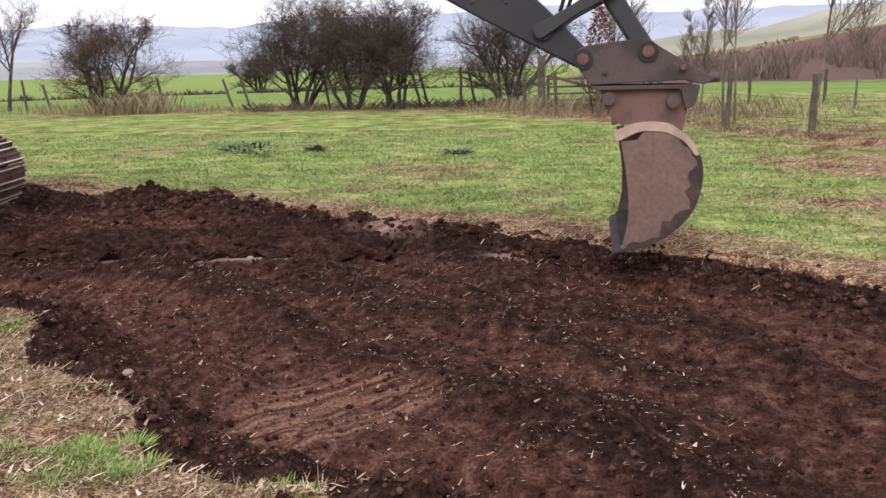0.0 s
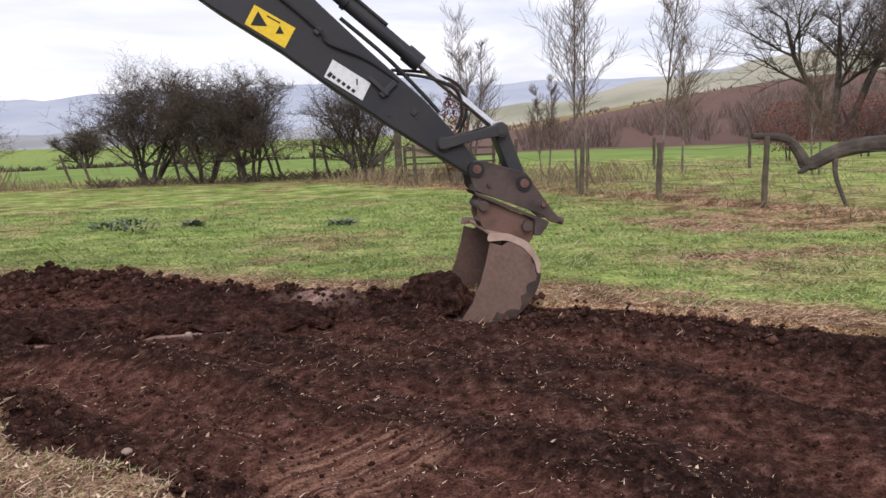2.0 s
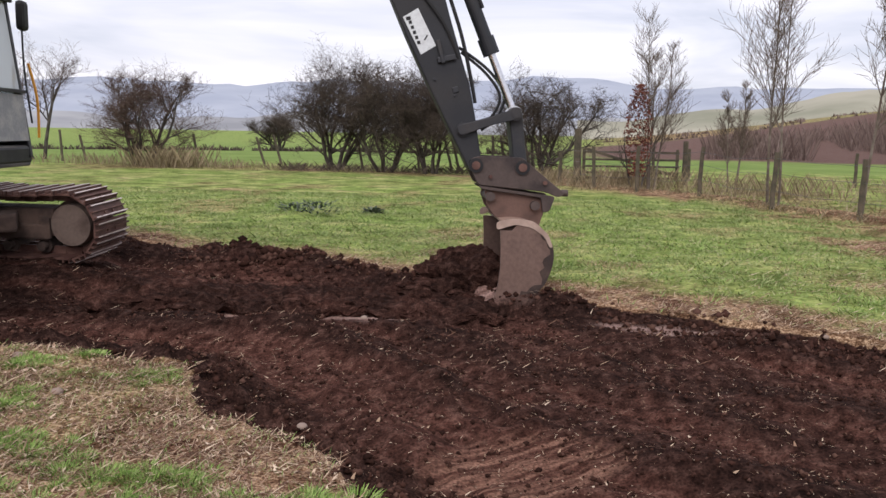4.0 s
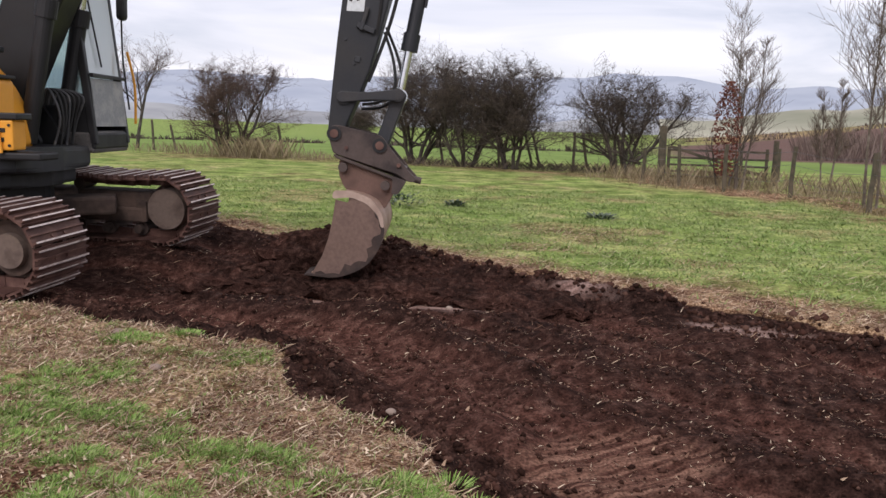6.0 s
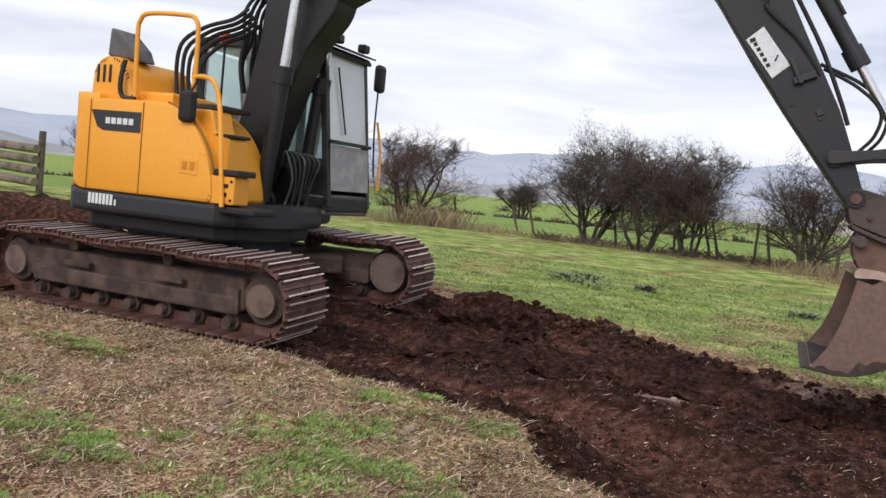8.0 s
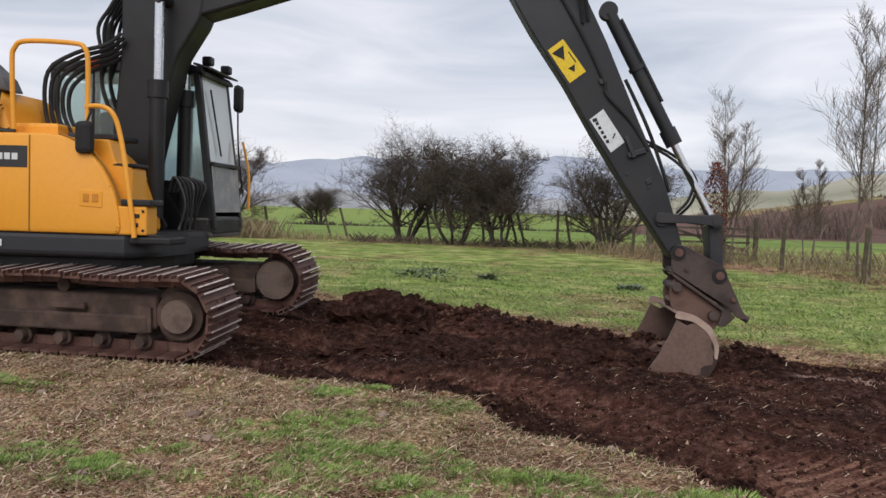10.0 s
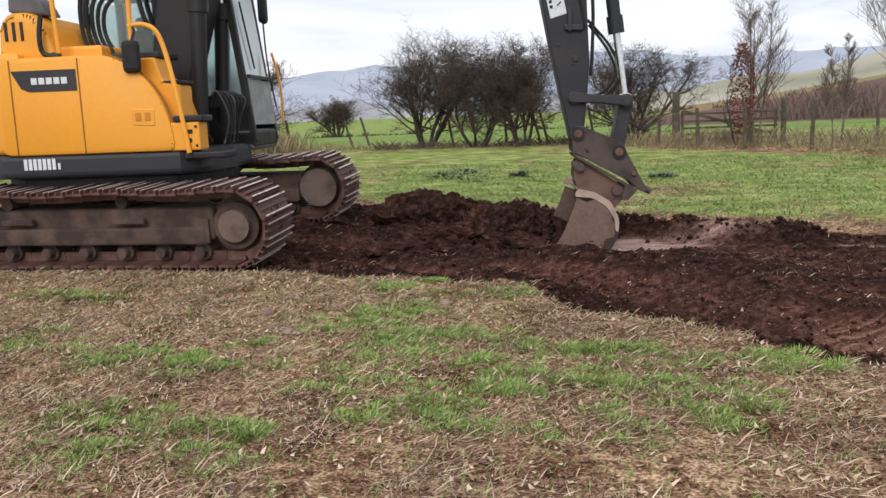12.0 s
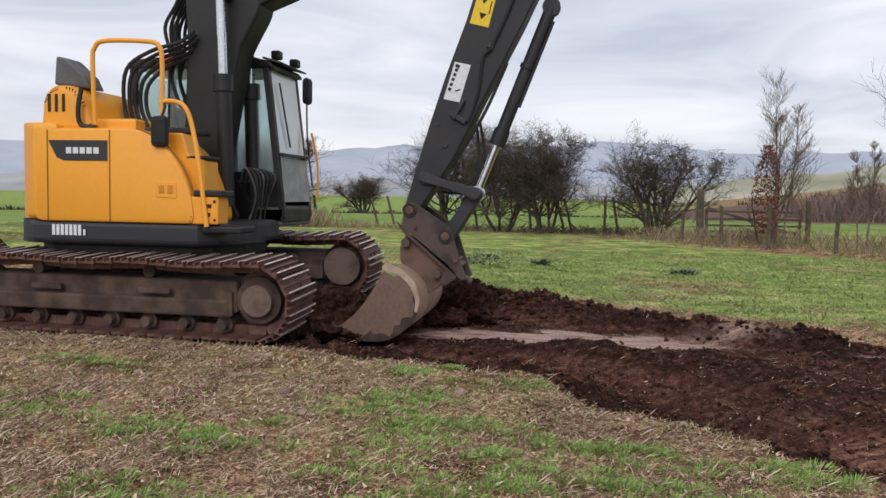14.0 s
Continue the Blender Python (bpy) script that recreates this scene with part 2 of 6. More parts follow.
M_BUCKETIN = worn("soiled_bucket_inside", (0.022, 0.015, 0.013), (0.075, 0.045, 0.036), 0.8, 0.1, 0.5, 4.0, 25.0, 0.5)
M_EAR = worn("red_brown_worn_steel", (0.17, 0.10, 0.076), (0.075, 0.048, 0.04), 0.55, 0.3, 0.50, 5.0, 40.0, 0.4, "Object", 0.3)
M_BAND = worn("scoured_pale_steel", (0.50, 0.37, 0.295), (0.26, 0.17, 0.135), 0.45, 0.2, 0.50, 5.0, 40.0, 0.3, "Object", 0.3)
M_CRUST = worn("caked_mud", (0.045, 0.030, 0.025), (0.10, 0.066, 0.052), 0.85, 0.0, 0.48, 7.0, 40.0, 0.8, "Object", 0.3)
M_CHROME = worn("chromed_rod", (0.75, 0.76, 0.78), (0.5, 0.5, 0.5), 0.12, 1.0, 0.65, 4.0, 50.0, 0.03)
M_WHITE = worn("white_sticker", (0.72, 0.76, 0.76), (0.50, 0.52, 0.5), 0.5, 0.0, 0.6, 8.0, 40.0, 0.03)
M_SIGN = worn("yellow_sticker", (0.82, 0.58, 0.02), (0.6, 0.42, 0.05), 0.5, 0.0, 0.6, 8.0, 40.0, 0.03)
M_INK = worn("black_print", (0.015, 0.015, 0.016), (0.03, 0.03, 0.03), 0.6, 0.0, 0.6, 8.0, 40.0, 0.03)
M_RED = worn("orange_beacon_plastic", (0.75, 0.09, 0.02), (0.5, 0.06, 0.02), 0.3, 0.0, 0.6, 8.0, 40.0, 0.03)
M_GREYLIGHT = worn("mid_grey_paint", (0.11, 0.11, 0.115), (0.05, 0.05, 0.05), 0.5, 0.0, 0.5, 4.0, 40.0, 0.05)
M_SEAM = worn("shadow_gap_rubber", (0.30, 0.14, 0.02), (0.2, 0.1, 0.02), 0.7, 0.0, 0.5, 4.0, 40.0, 0.05)
M_LATCH = worn("amber_latch", (0.62, 0.24, 0.02), (0.4, 0.16, 0.02), 0.5, 0.0, 0.5, 6.0, 40.0, 0.05)
M_SILL = worn("dusty_grey_sill", (0.085, 0.083, 0.08), (0.17, 0.155, 0.14), 0.75, 0.0, 0.42, 3.0, 40.0, 0.1)
M_STICK = worn("slate_grey_stick_paint", (0.013, 0.015, 0.019), (0.034, 0.033, 0.033), 0.45, 0.0, 0.52, 2.0, 40.0, 0.06)
M_DUSTPANE = worn("dusty_glass_bottom", (0.30, 0.31, 0.31), (0.44, 0.43, 0.41), 0.6, 0.0, 0.45, 5.0, 40.0, 0.05)


def glass_material():
    m, n, l, b = shader("cab_glass")
    b.inputs["Base Color"].default_value = (0.72, 0.84, 0.82, 1)
    b.inputs["Transmission Weight"].default_value = 0.85
    b.inputs["IOR"].default_value = 1.2
    l.new(ramp(n, l, noise_node(n, l, 3.0, 5.0), (0.35, (0.03,) * 3), (0.7, (0.22,) * 3)), b.inputs["Roughness"])
    return m


M_GLASS = glass_material()
# Pale base colour holds dust and the sky's reflection on the windscreen.
M_WIND = glass_material()
M_WIND.name = "dusty_windscreen"
_b = M_WIND.node_tree.nodes["Principled BSDF"]
_b.inputs["Base Color"].default_value = (0.74, 0.79, 0.79, 1)
_b.inputs["Transmission Weight"].default_value = 0.30
_b.inputs["IOR"].default_value = 1.45

# ==== building helpers ====


def mesh_from(bm, name, material, smooth=False):
    me = bpy.data.meshes.new(name)
    bmesh.ops.recalc_face_normals(bm, faces=bm.faces)
    bm.to_mesh(me)
    bm.free()
    me.materials.append(material)
    if smooth:
        me.shade_smooth()
        me.set_sharp_from_angle(angle=radians(32))
    return me


def part(name, bm, material, parent, label="", smooth=False, m=None):
    ob = new(name, bm if isinstance(bm, bpy.types.Mesh) else mesh_from(bm, name, material, smooth))
    ob.parent = parent
    if m is not None:
        ob.matrix_basis = m
    return tagged(ob, label)


def box(bm, cx, cy, cz, sx, sy, sz, bevel=0.0, rot=None):
    m = Matrix.Translation((cx, cy, cz))
    if rot:
        m = m @ Euler([radians(a) for a in rot]).to_matrix().to_4x4()
    v = bmesh.ops.create_cube(bm, size=1, matrix=m @ Matrix.Diagonal((sx, sy, sz, 1)))["verts"]
    if bevel:
        es = list({e for q in v for e in q.link_edges})
        bmesh.ops.bevel(bm, geom=es, offset=bevel, segments=2, affect="EDGES", profile=0.5)
    return bm


def rod(bm, a, b, r, r2=None, seg=14):
    a, b = Vector(a), Vector(b)
    q = (b - a).to_track_quat("Z", "Y").to_matrix().to_4x4()
    bmesh.ops.create_cone(bm, cap_ends=True, segments=seg, radius1=r, radius2=r if r2 is None else r2,
                          depth=(b - a).length, matrix=Matrix.Translation((a + b) / 2) @ q)
    return bm


def plate(bm, profile, y0, y1, bevel=0.0):
    """A flat plate: a closed outline in x and z, between two y."""
    lo = [bm.verts.new((x, y0, z)) for x, z in profile]
    hi = [bm.verts.new((x, y1, z)) for x, z in profile]
    fs = [bm.faces.new(lo), bm.faces.new(hi[::-1])]
    k = len(lo)
    for i in range(k):
        fs.append(bm.faces.new((lo[i], lo[(i + 1) % k], hi[(i + 1) % k], hi[i])))
    bmesh.ops.recalc_face_normals(bm, faces=fs)
    if bevel:
        es = list({e for v in lo + hi for e in v.link_edges})
        bmesh.ops.bevel(bm, geom=es, offset=bevel, segments=2, affect="EDGES", profile=0.5)
    return bm


def rounded(profile, r, seg=4):
    """Rounds the corners of a closed outline."""
    out, k = [], len(profile)
    for i in range(k):
        p, a, b = Vector(profile[i]), Vector(profile[i - 1]), Vector(profile[(i + 1) % k])
        d = min(r, (a - p).length * 0.45, (b - p).length * 0.45)
        s, e = p + (a - p).normalized() * d, p + (b - p).normalized() * d
        for j in range(seg + 1):
            t = j / seg
            out.append(tuple(s * (1 - t) ** 2 + p * 2 * t * (1 - t) + e * t * t))
    return out


def tube(bm, pts, r, seg=8, r_end=None):
    """A bent pipe through the points."""
    pts = [Vector(p) for p in pts]
    rings, last = [], None
    for i, p in enumerate(pts):
        d = (pts[min(i + 1, len(pts) - 1)] - pts[max(i - 1, 0)]).normalized()
        side = d.cross(Vector((0.13, 0.21, 0.97)) if abs(d.z) < 0.9 else Vector((1, 0.1, 0))) if last is None else (last - d * last.dot(d))
        side.normalize()
        last = side
        up = d.cross(side)
        rr = r if r_end is None else r + (r_end - r) * i / (len(pts) - 1)
        rings.append([bm.verts.new(p + (side * math.cos(2 * math.pi * j / seg) + up * math.sin(2 * math.pi * j / seg)) * rr) for j in range(seg)])
    for a, b in zip(rings, rings[1:]):
        for j in range(seg):
            bm.faces.new((a[j], a[(j + 1) % seg], b[(j + 1) % seg], b[j]))
    bm.faces.new(rings[0][::-1])
    bm.faces.new(rings[-1])
    return bm


def smooth_line(pts, n=6):
    """More points on a soft curve through the given ones."""
    pts = [Vector(p) for p in pts]
    out = []
    for i in range(len(pts) - 1):
        p0, p1, p2, p3 = pts[max(i - 1, 0)], pts[i], pts[i + 1], pts[min(i + 2, len(pts) - 1)]
        for j in range(n):
            t = j / n
            out.append(0.5 * ((2 * p1) + (p2 - p0) * t + (2 * p0 - 5 * p1 + 4 * p2 - p3) * t * t + (3 * p1 - p0 - 3 * p2 + p3) * t ** 3))
    return out + [pts[-1]]


def thing(name, label, category, m=None, group="", kind=""):
    ob = new(name)
    if m is not None:
        ob.matrix_basis = m
    return tagged(ob, label, category, group, kind)


def B():
    return bmesh.new()

# ==== ground ====
NEAR_EDGE = [(-14, 5.5), (-8.6, 5.5), (-6.9, 5.45), (-5.2, 5.42), (-4.2, 5.1), (-2.7, 4.62), (-2.4, 4.25), (-1.6, 3.4), (-1.1, 2.85), (-0.38, 2.45), (0.3, 1.4), (0.8, 0.4), (1.6, -2.0)]
FAR_EDGE = [(-14, 9.2), (-7.5, 9.3), (-5.6, 9.3), (-3.2, 9.0), (-1.8, 8.1), (-0.4, 7.2), (0.85, 6.5), (1.8, 5.9), (2.5, 5.2), (3.3, 4.1), (4.6, 2.4), (7.0, -2.0)]


def signed_edge(line, x, y):
    """Distance from a line of points: positive on its left-hand side."""
    best, sign = 1e9, 1.0
    for (ax, ay), (bx, by) in zip(line, line[1:]):
        dx, dy = bx - ax, by - ay
        t = max(0.0, min(1.0, ((x - ax) * dx + (y - ay) * dy) / (dx * dx + dy * dy)))
        ex, ey = x - ax - t * dx, y - ay - t * dy
        d = ex * ex + ey * ey
        if d < best - 1e-9:
            best, sign = d, 1.0 if dx * (y - ay) - dy * (x - ax) > 0 else -1.0
    return math.sqrt(best) * sign


def fbm(x, y, s, o=3, z=0.0):
    return noise.fractal(Vector((x * s, y * s, z)), 1.0, 2.0, o)


def step(a, b, v):
    t = max(0.0, min(1.0, (v - a) / (b - a)))
    return t * t * (3 - 2 * t)


def lump(x, y, cx, cy, rx, ry, turn=0.0):
    c, s = math.cos(radians(turn)), math.sin(radians(turn))
    u, v = ((x - cx) * c + (y - cy) * s) / rx, (-(x - cx) * s + (y - cy) * c) / ry
    return math.exp(-(u * u + v * v))


def far_height(x, y):
    """The lie of the land past the hedge: a valley in front, rising ground at the right, ridges beyond."""
    d = math.hypot(x, y)
    az = math.degrees(math.atan2(x, max(y, 1e-6)))
    if y <= 0:
        return 0.0
    hill = step(1, 34, az)
    z = -3.0 * step(45, 160, d) * (1 - hill)
    z += hill * (13.0 * step(58, 260, d) + 9.0 * step(260, 480, d))
    z += (1 - hill) * 2.0 * step(300, 700, d)
    return z


def ribs(x, y, across):
    """Long uneven ridges that run with the strip."""
    return noise.fractal(Vector((across * 1.7, (x - y) * 0.30, 4.0)), 1.0, 2.0, 3)


def furrows(x, y, across):
    """Narrow drag marks that run with the strip."""
    return noise.fractal(Vector((across * 4.6 + 0.4 * fbm(x, y, 0.9), (x - y) * 0.42, 19.0)), 1.0, 2.0, 3)


def green_share(x, y):
    """Ragged patches where the green shows through the dead stalks."""
    c = max(lump(x, y, cx, cy, rx * 1.5, ry * 1.5) for cx, cy, rx, ry in CLUMPS)
    return 0.42 * c + 0.30 * fbm(x, y, 1.3, 3, 11.0) + 0.62 * fbm(x, y, 4.5, 4, 41.0)


CLUMPS = [(-3.55, 3.55, 0.35, 0.22), (-3.05, 3.10, 0.40, 0.25), (-2.75, 2.75, 0.30, 0.22), (-2.35, 2.45, 0.42, 0.22), (-2.8, 4.35, 0.26, 0.11),
          (-3.55, 4.55, 0.22, 0.10), (-2.1, 2.9, 0.30, 0.2), (-4.6, 2.75, 0.35, 0.22), (-3.0, 2.05, 0.35, 0.25), (-5.6, 3.1, 0.3, 0.2),
          (-1.35, 2.75, 0.15, 0.10), (-1.9, 2.05, 0.4, 0.25), (-3.9, 1.75, 0.4, 0.25), (-6.2, 2.6, 0.4, 0.2), (-6.0, 4.4, 0.3, 0.12), (-0.6, 2.3, 0.16, 0.10)]


def ground_at(x, y):
    """Height and the shares of soil, straw, red soil and smeared clay."""
    n, f = -signed_edge(NEAR_EDGE, x, y), signed_edge(FAR_EDGE, x, y)
    inside = min(-n, -f)
    n_in = -n
    soil = step(-0.10, 0.06, inside + 0.13 * fbm(x, y, 1.6))
    z = 0.03 * fbm(x, y, 0.45) + 0.012 * fbm(x, y, 3.0)
    if inside > -1.2:
        rough = 0.04 * fbm(x, y, 1.3, 4) + 0.030 * fbm(x, y, 4.5, 4, 3.0) + 0.022 * abs(fbm(x, y, 11.0, 2, 7.0))
        rib = ribs(x, y, n_in)
        floor = -0.085 + rough + 0.10 * rib + 0.045 * furrows(x, y, n_in)
        # loose ridges along the worked ground
        floor += 0.15 * math.exp(-((n_in - 1.20) / 0.20) ** 2) * step(-4.2, -2.6, x) * (0.7 + 0.5 * fbm(x, y, 1.7))
        floor += 0.06 * math.exp(-((n_in - 2.2) / 0.3) ** 2) * (0.6 + 0.8 * fbm(x, y, 2.1, 3, 5.0))
        z = z * (1 - soil) + floor * soil
        # bank of turned turf along the far side
        bank = math.exp(-((f + 0.28) / 0.30) ** 2) * (0.13 + 0.10 * fbm(x, y, 1.4, 3, 2.0) + 0.05 * abs(fbm(x, y, 6.0, 3, 9.0)))
        bank *= 0.45 + 0.55 * step(1.2, -2.0, x)
        z += max(0.0, bank)
        z += 0.22 * lump(x, y, -3.2, 8.5, 0.75, 0.42, -12) * (0.8 + 0.5 * fbm(x, y, 3.0))
        z += 0.06 * lump(x, y, -4.4, 8.3, 0.9, 0.8)
        # higher shelf under the far track
        z += 0.13 * step(-4.5, -5.3, x) * step(6.6, 7.3, y)
        z += (0.5 + 0.12 * fbm(x, y, 2.0)) * step(0.25, 0.55, lump(x, y, -13.6, 10.2, 2.6, 1.5, 8))
        z += 0.20 * lump(x, y, -0.12, 2.35, 0.20, 0.16) + 0.10 * lump(x, y, -0.5, 2.42, 0.25, 0.13)
        # crumbled lip along the near side
        z += soil * 0.13 * math.exp(-((n_in - 0.18) / 0.17) ** 2) * (0.4 + 1.2 * abs(fbm(x, y, 4.0, 3, 12.0)))
    flat = step(0.25, 0.7, lump(x, y, -2.65, 6.80, 1.75, 0.75, 3)) + 0.9 * lump(x, y, 0.55, 6.3, 0.75, 0.22, -8)
    flat = min(1.0, flat)
    lane = math.exp(-((n_in - 0.68) / 0.27) ** 2)
    low = step(0.05, -0.30, ribs(x, y, n_in)) if inside > -0.3 else 0.0
    red = 0.9 * lump(x, y, -13.4, 9.4, 2.6, 0.7, 8) + 0.80 * lane * soil + 0.45 * low * soil * step(0.3, 0.5, n_in) + (0.55 * step(0.02, -0.30, furrows(x, y, n_in)) * soil if inside > -0.3 else 0.0) + 0.5 * lump(x, y, -1.8, 5.2, 1.7, 0.45, -30) + 0.8 * lump(x, y, -0.55, 3.6, 0.75, 0.5, -40) + 0.25 * lump(x, y, -3.4, 7.9, 1.4, 0.5, -15)
    red += 0.6 * lump(x, y, 1.6, 5.1, 0.8, 0.5, -30) + 0.55 * math.exp(-((f + 0.95) / 0.22) ** 2) * (0.6 + fbm(x, y, 1.1, 3, 14.0))
    red -= 0.8 * math.exp(-((n_in - 1.25) / 0.25) ** 2) + 0.7 * math.exp(-((f + 0.3) / 0.3) ** 2) + 0.45 * math.exp(-((n_in - 0.12) / 0.12) ** 2)
    clay = lump(x, y, -2.45, 6.80, 1.85, 0.56, 3)
    pink = step(0.34, 0.62, clay + min(1.0, 1.6 * clay) * (0.22 * fbm(x, y, 2.2, 3, 8.0) + 0.34 * furrows(x, y, n_in)))
    pink += 0.65 * step(0.5, 0.8, lump(x, y, 0.55, 6.32, 0.7, 0.16, -8) + 0.3 * fbm(x, y, 3.5, 3, 2.0))
    pink += 0.30 * step(0.5, 0.8, lump(x, y, 1.75, 4.6, 0.35, 0.3) * 0.6 + 0.5 * fbm(x, y, 4.0, 3, 1.0))
    scrape = step(0.35, 0.7, lump(x, y, -0.6, 3.5, 0.62, 0.42, 38) + 0.15 * fbm(x, y, 3.0))
    groove = math.sin(((x + 0.6) * -0.62 + (y - 3.5) * 0.79) * 42)
    z = z * (1 - 0.85 * flat * soil) + (-0.085) * 0.85 * flat * soil
    z = z * (1 - 0.6 * scrape) + (-0.10 + 0.010 * groove + 0.02 * fbm(x, y, 4.0)) * 0.6 * scrape
    crop = 0.0
    straw = 1.0
    if f > 0:
        straw = 1.0 - 0.9 * step(0.3, 1.3, f + 0.7 * fbm(x, y, 0.9))
        straw += 0.5 * step(0.12, 0.5, fbm(x, y, 0.55, 3, 6.0)) + 0.8 * step(0.25, 0.6, lump(x, y, 5.2, 11.2, 1.8, 1.3, -30) + 0.3 * fbm(x, y, 1.5)) + 0.55 * lump(x, y, 3.6, 8.0, 1.4, 0.8, -40)
        fence = signed_edge([(-30, 31), (-14, 29.4), (-7.2, 29.6), (-3.7, 28), (0.4, 26.5), (1.5, 22.8), (2.5, 21.3), (3.7, 19.9), (4.5, 17.1), (5.45, 15.2), (6.25, 12.6), (7.6, 9), (9, 5)], x, y)
        straw += 0.75 * math.exp(-((fence - 0.2) / 0.9) ** 2)
        if fence > 0 and x > 0.5:
            straw += 0.55 * math.exp(-((fence - 2.0) / 2.0) ** 2) * (0.7 + 0.6 * fbm(x, y, 0.6))
            z += 0.10 * math.exp(-((fence - 0.4) / 0.5) ** 2) - 0.12 * math.exp(-((fence - 1.7) / 0.7) ** 2)
    elif n > 0:
        straw = 1.0 - 0.35 * step(0.36, 0.66, green_share(x, y))
    z += 0.42 * step(0.15, 0.6, lump(x, y, -18.5, 15.2, 5.5, 3.6))
    d = math.hypot(x, y)
    az = math.degrees(math.atan2(x, max(y, 1e-6)))
    plough = 0.0
    if d > 35:
        z += far_height(x, y)
        straw = 0.0
        plough = step(2, 6, az) * step(50, 58, d + 2 * fbm(x, y, 0.05)) * (1 - step(255, 275, d))
        crop = step(35, 40, d) * (1 - step(150, 190, d) * step(1, 4, az)) * (1 - 0.6 * step(170, 320, d)) * (1 - plough)
        # The straw share here pales the far slope: haze put into its colour.
        if d > 270:
            straw = (0.75 + 0.5 * fbm(x, y, 0.012, 2)) * step(3, 9, az)
    return z, (max(soil, step(0.2, 0.4, lump(x, y, -13.6, 10.2, 2.8, 1.7, 8))) if -18 < x < 8 and y < 14 else 0.0), max(0.0, min(1.0, straw)), max(0.0, min(1.0, red)), max(0.0, min(1.0, pink)), plough, scrape, crop


def axis_lines(lo, hi, fine, reach, grow):
    v = list(np.arange(lo, hi + 1e-6, fine))
    s, a, b = fine, lo, hi
    left, right = [], []
    while b < reach:
        s *= grow
        a, b = a - s, b + s
        left.append(a)
        right.append(b)
    return left[::-1] + v + right


def build_ground():
    xs = axis_lines(-9.5, 5.0, GRID, 1900, 1.075)
    ys = axis_lines(1.2, 10.5, GRID, 1900, 1.075)
    ys = [y for y in ys if y > -60]
    nx, ny = len(xs), len(ys)
    verts, data = [], [[] for _ in range(7)]
    for y in ys:
        for x in xs:
            z, *vals = ground_at(float(x), float(y))
            verts.append((x, y, z))
            for store, v in zip(data, vals):
                store.append(v)
    faces = [(j * nx + i, j * nx + i + 1, (j + 1) * nx + i + 1, (j + 1) * nx + i) for j in range(ny - 1) for i in range(nx - 1)]
    me = bpy.data.meshes.new("ground")
    me.from_pydata(verts, [], faces)
    for name, store in zip(("soil", "straw", "red", "pink", "plough", "scrape", "crop"), data):
        a = me.attributes.new(name, "FLOAT", "POINT")
        a.data.foreach_set("value", store)
    me.materials.append(M_GROUND)
    me.shade_smooth()
    ob = new("ground", me)
    tagged(ob, "rough pasture with a stripped strip of dark soil", "ground", "", "structure")
    return ob


GRID = 0.052
build_ground()

# ==== distance ====


# Distance haze is mixed into these base colours; no real haze lies between.
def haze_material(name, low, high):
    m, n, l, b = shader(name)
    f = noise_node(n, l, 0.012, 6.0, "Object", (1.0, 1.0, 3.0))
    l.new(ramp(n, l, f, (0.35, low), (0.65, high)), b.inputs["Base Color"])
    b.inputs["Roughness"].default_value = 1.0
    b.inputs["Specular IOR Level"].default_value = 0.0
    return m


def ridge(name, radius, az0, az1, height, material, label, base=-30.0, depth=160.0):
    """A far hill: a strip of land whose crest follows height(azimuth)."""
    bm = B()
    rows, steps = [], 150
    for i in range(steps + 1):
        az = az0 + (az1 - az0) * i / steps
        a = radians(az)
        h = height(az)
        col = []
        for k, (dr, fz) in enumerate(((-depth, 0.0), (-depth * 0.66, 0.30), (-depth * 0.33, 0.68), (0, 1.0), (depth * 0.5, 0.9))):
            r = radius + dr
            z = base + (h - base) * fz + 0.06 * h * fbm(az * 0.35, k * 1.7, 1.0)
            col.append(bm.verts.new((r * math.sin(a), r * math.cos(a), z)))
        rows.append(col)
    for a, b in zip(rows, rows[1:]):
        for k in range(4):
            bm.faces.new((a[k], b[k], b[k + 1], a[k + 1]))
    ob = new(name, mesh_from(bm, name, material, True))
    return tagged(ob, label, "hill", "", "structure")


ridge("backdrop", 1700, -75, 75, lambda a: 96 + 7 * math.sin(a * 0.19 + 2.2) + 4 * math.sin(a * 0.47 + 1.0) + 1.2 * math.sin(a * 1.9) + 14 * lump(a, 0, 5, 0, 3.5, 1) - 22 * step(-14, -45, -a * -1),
      haze_material("blue_far_hill", (0.37, 0.41, 0.48), (0.43, 0.47, 0.53)), "ridge across the valley, haze in its blue-grey colour", -40, 500)
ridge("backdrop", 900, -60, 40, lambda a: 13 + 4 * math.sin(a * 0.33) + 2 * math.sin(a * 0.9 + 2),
      haze_material("valley_floor", (0.29, 0.30, 0.31), (0.41, 0.42, 0.42)), "wooded valley floor, haze in its grey colour", -30, 300)
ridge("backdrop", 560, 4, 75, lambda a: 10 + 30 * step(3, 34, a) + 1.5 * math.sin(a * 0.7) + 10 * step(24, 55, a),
      haze_material("pale_hill_fields", (0.28, 0.285, 0.21), (0.44, 0.42, 0.33)), "green hill fields above the ploughed slope, paled by haze in their colour", -20, 250)

# ==== excavator ====
BASE = Vector((-6.60, 6.74, 0.0))
YAW = -2.8
excavator = thing("excavator", "yellow and dark grey crawler excavator with mud-caked tracks", "excavator", Matrix.Translation(BASE))
LEAN = 3.2  # the far track stands on the higher side
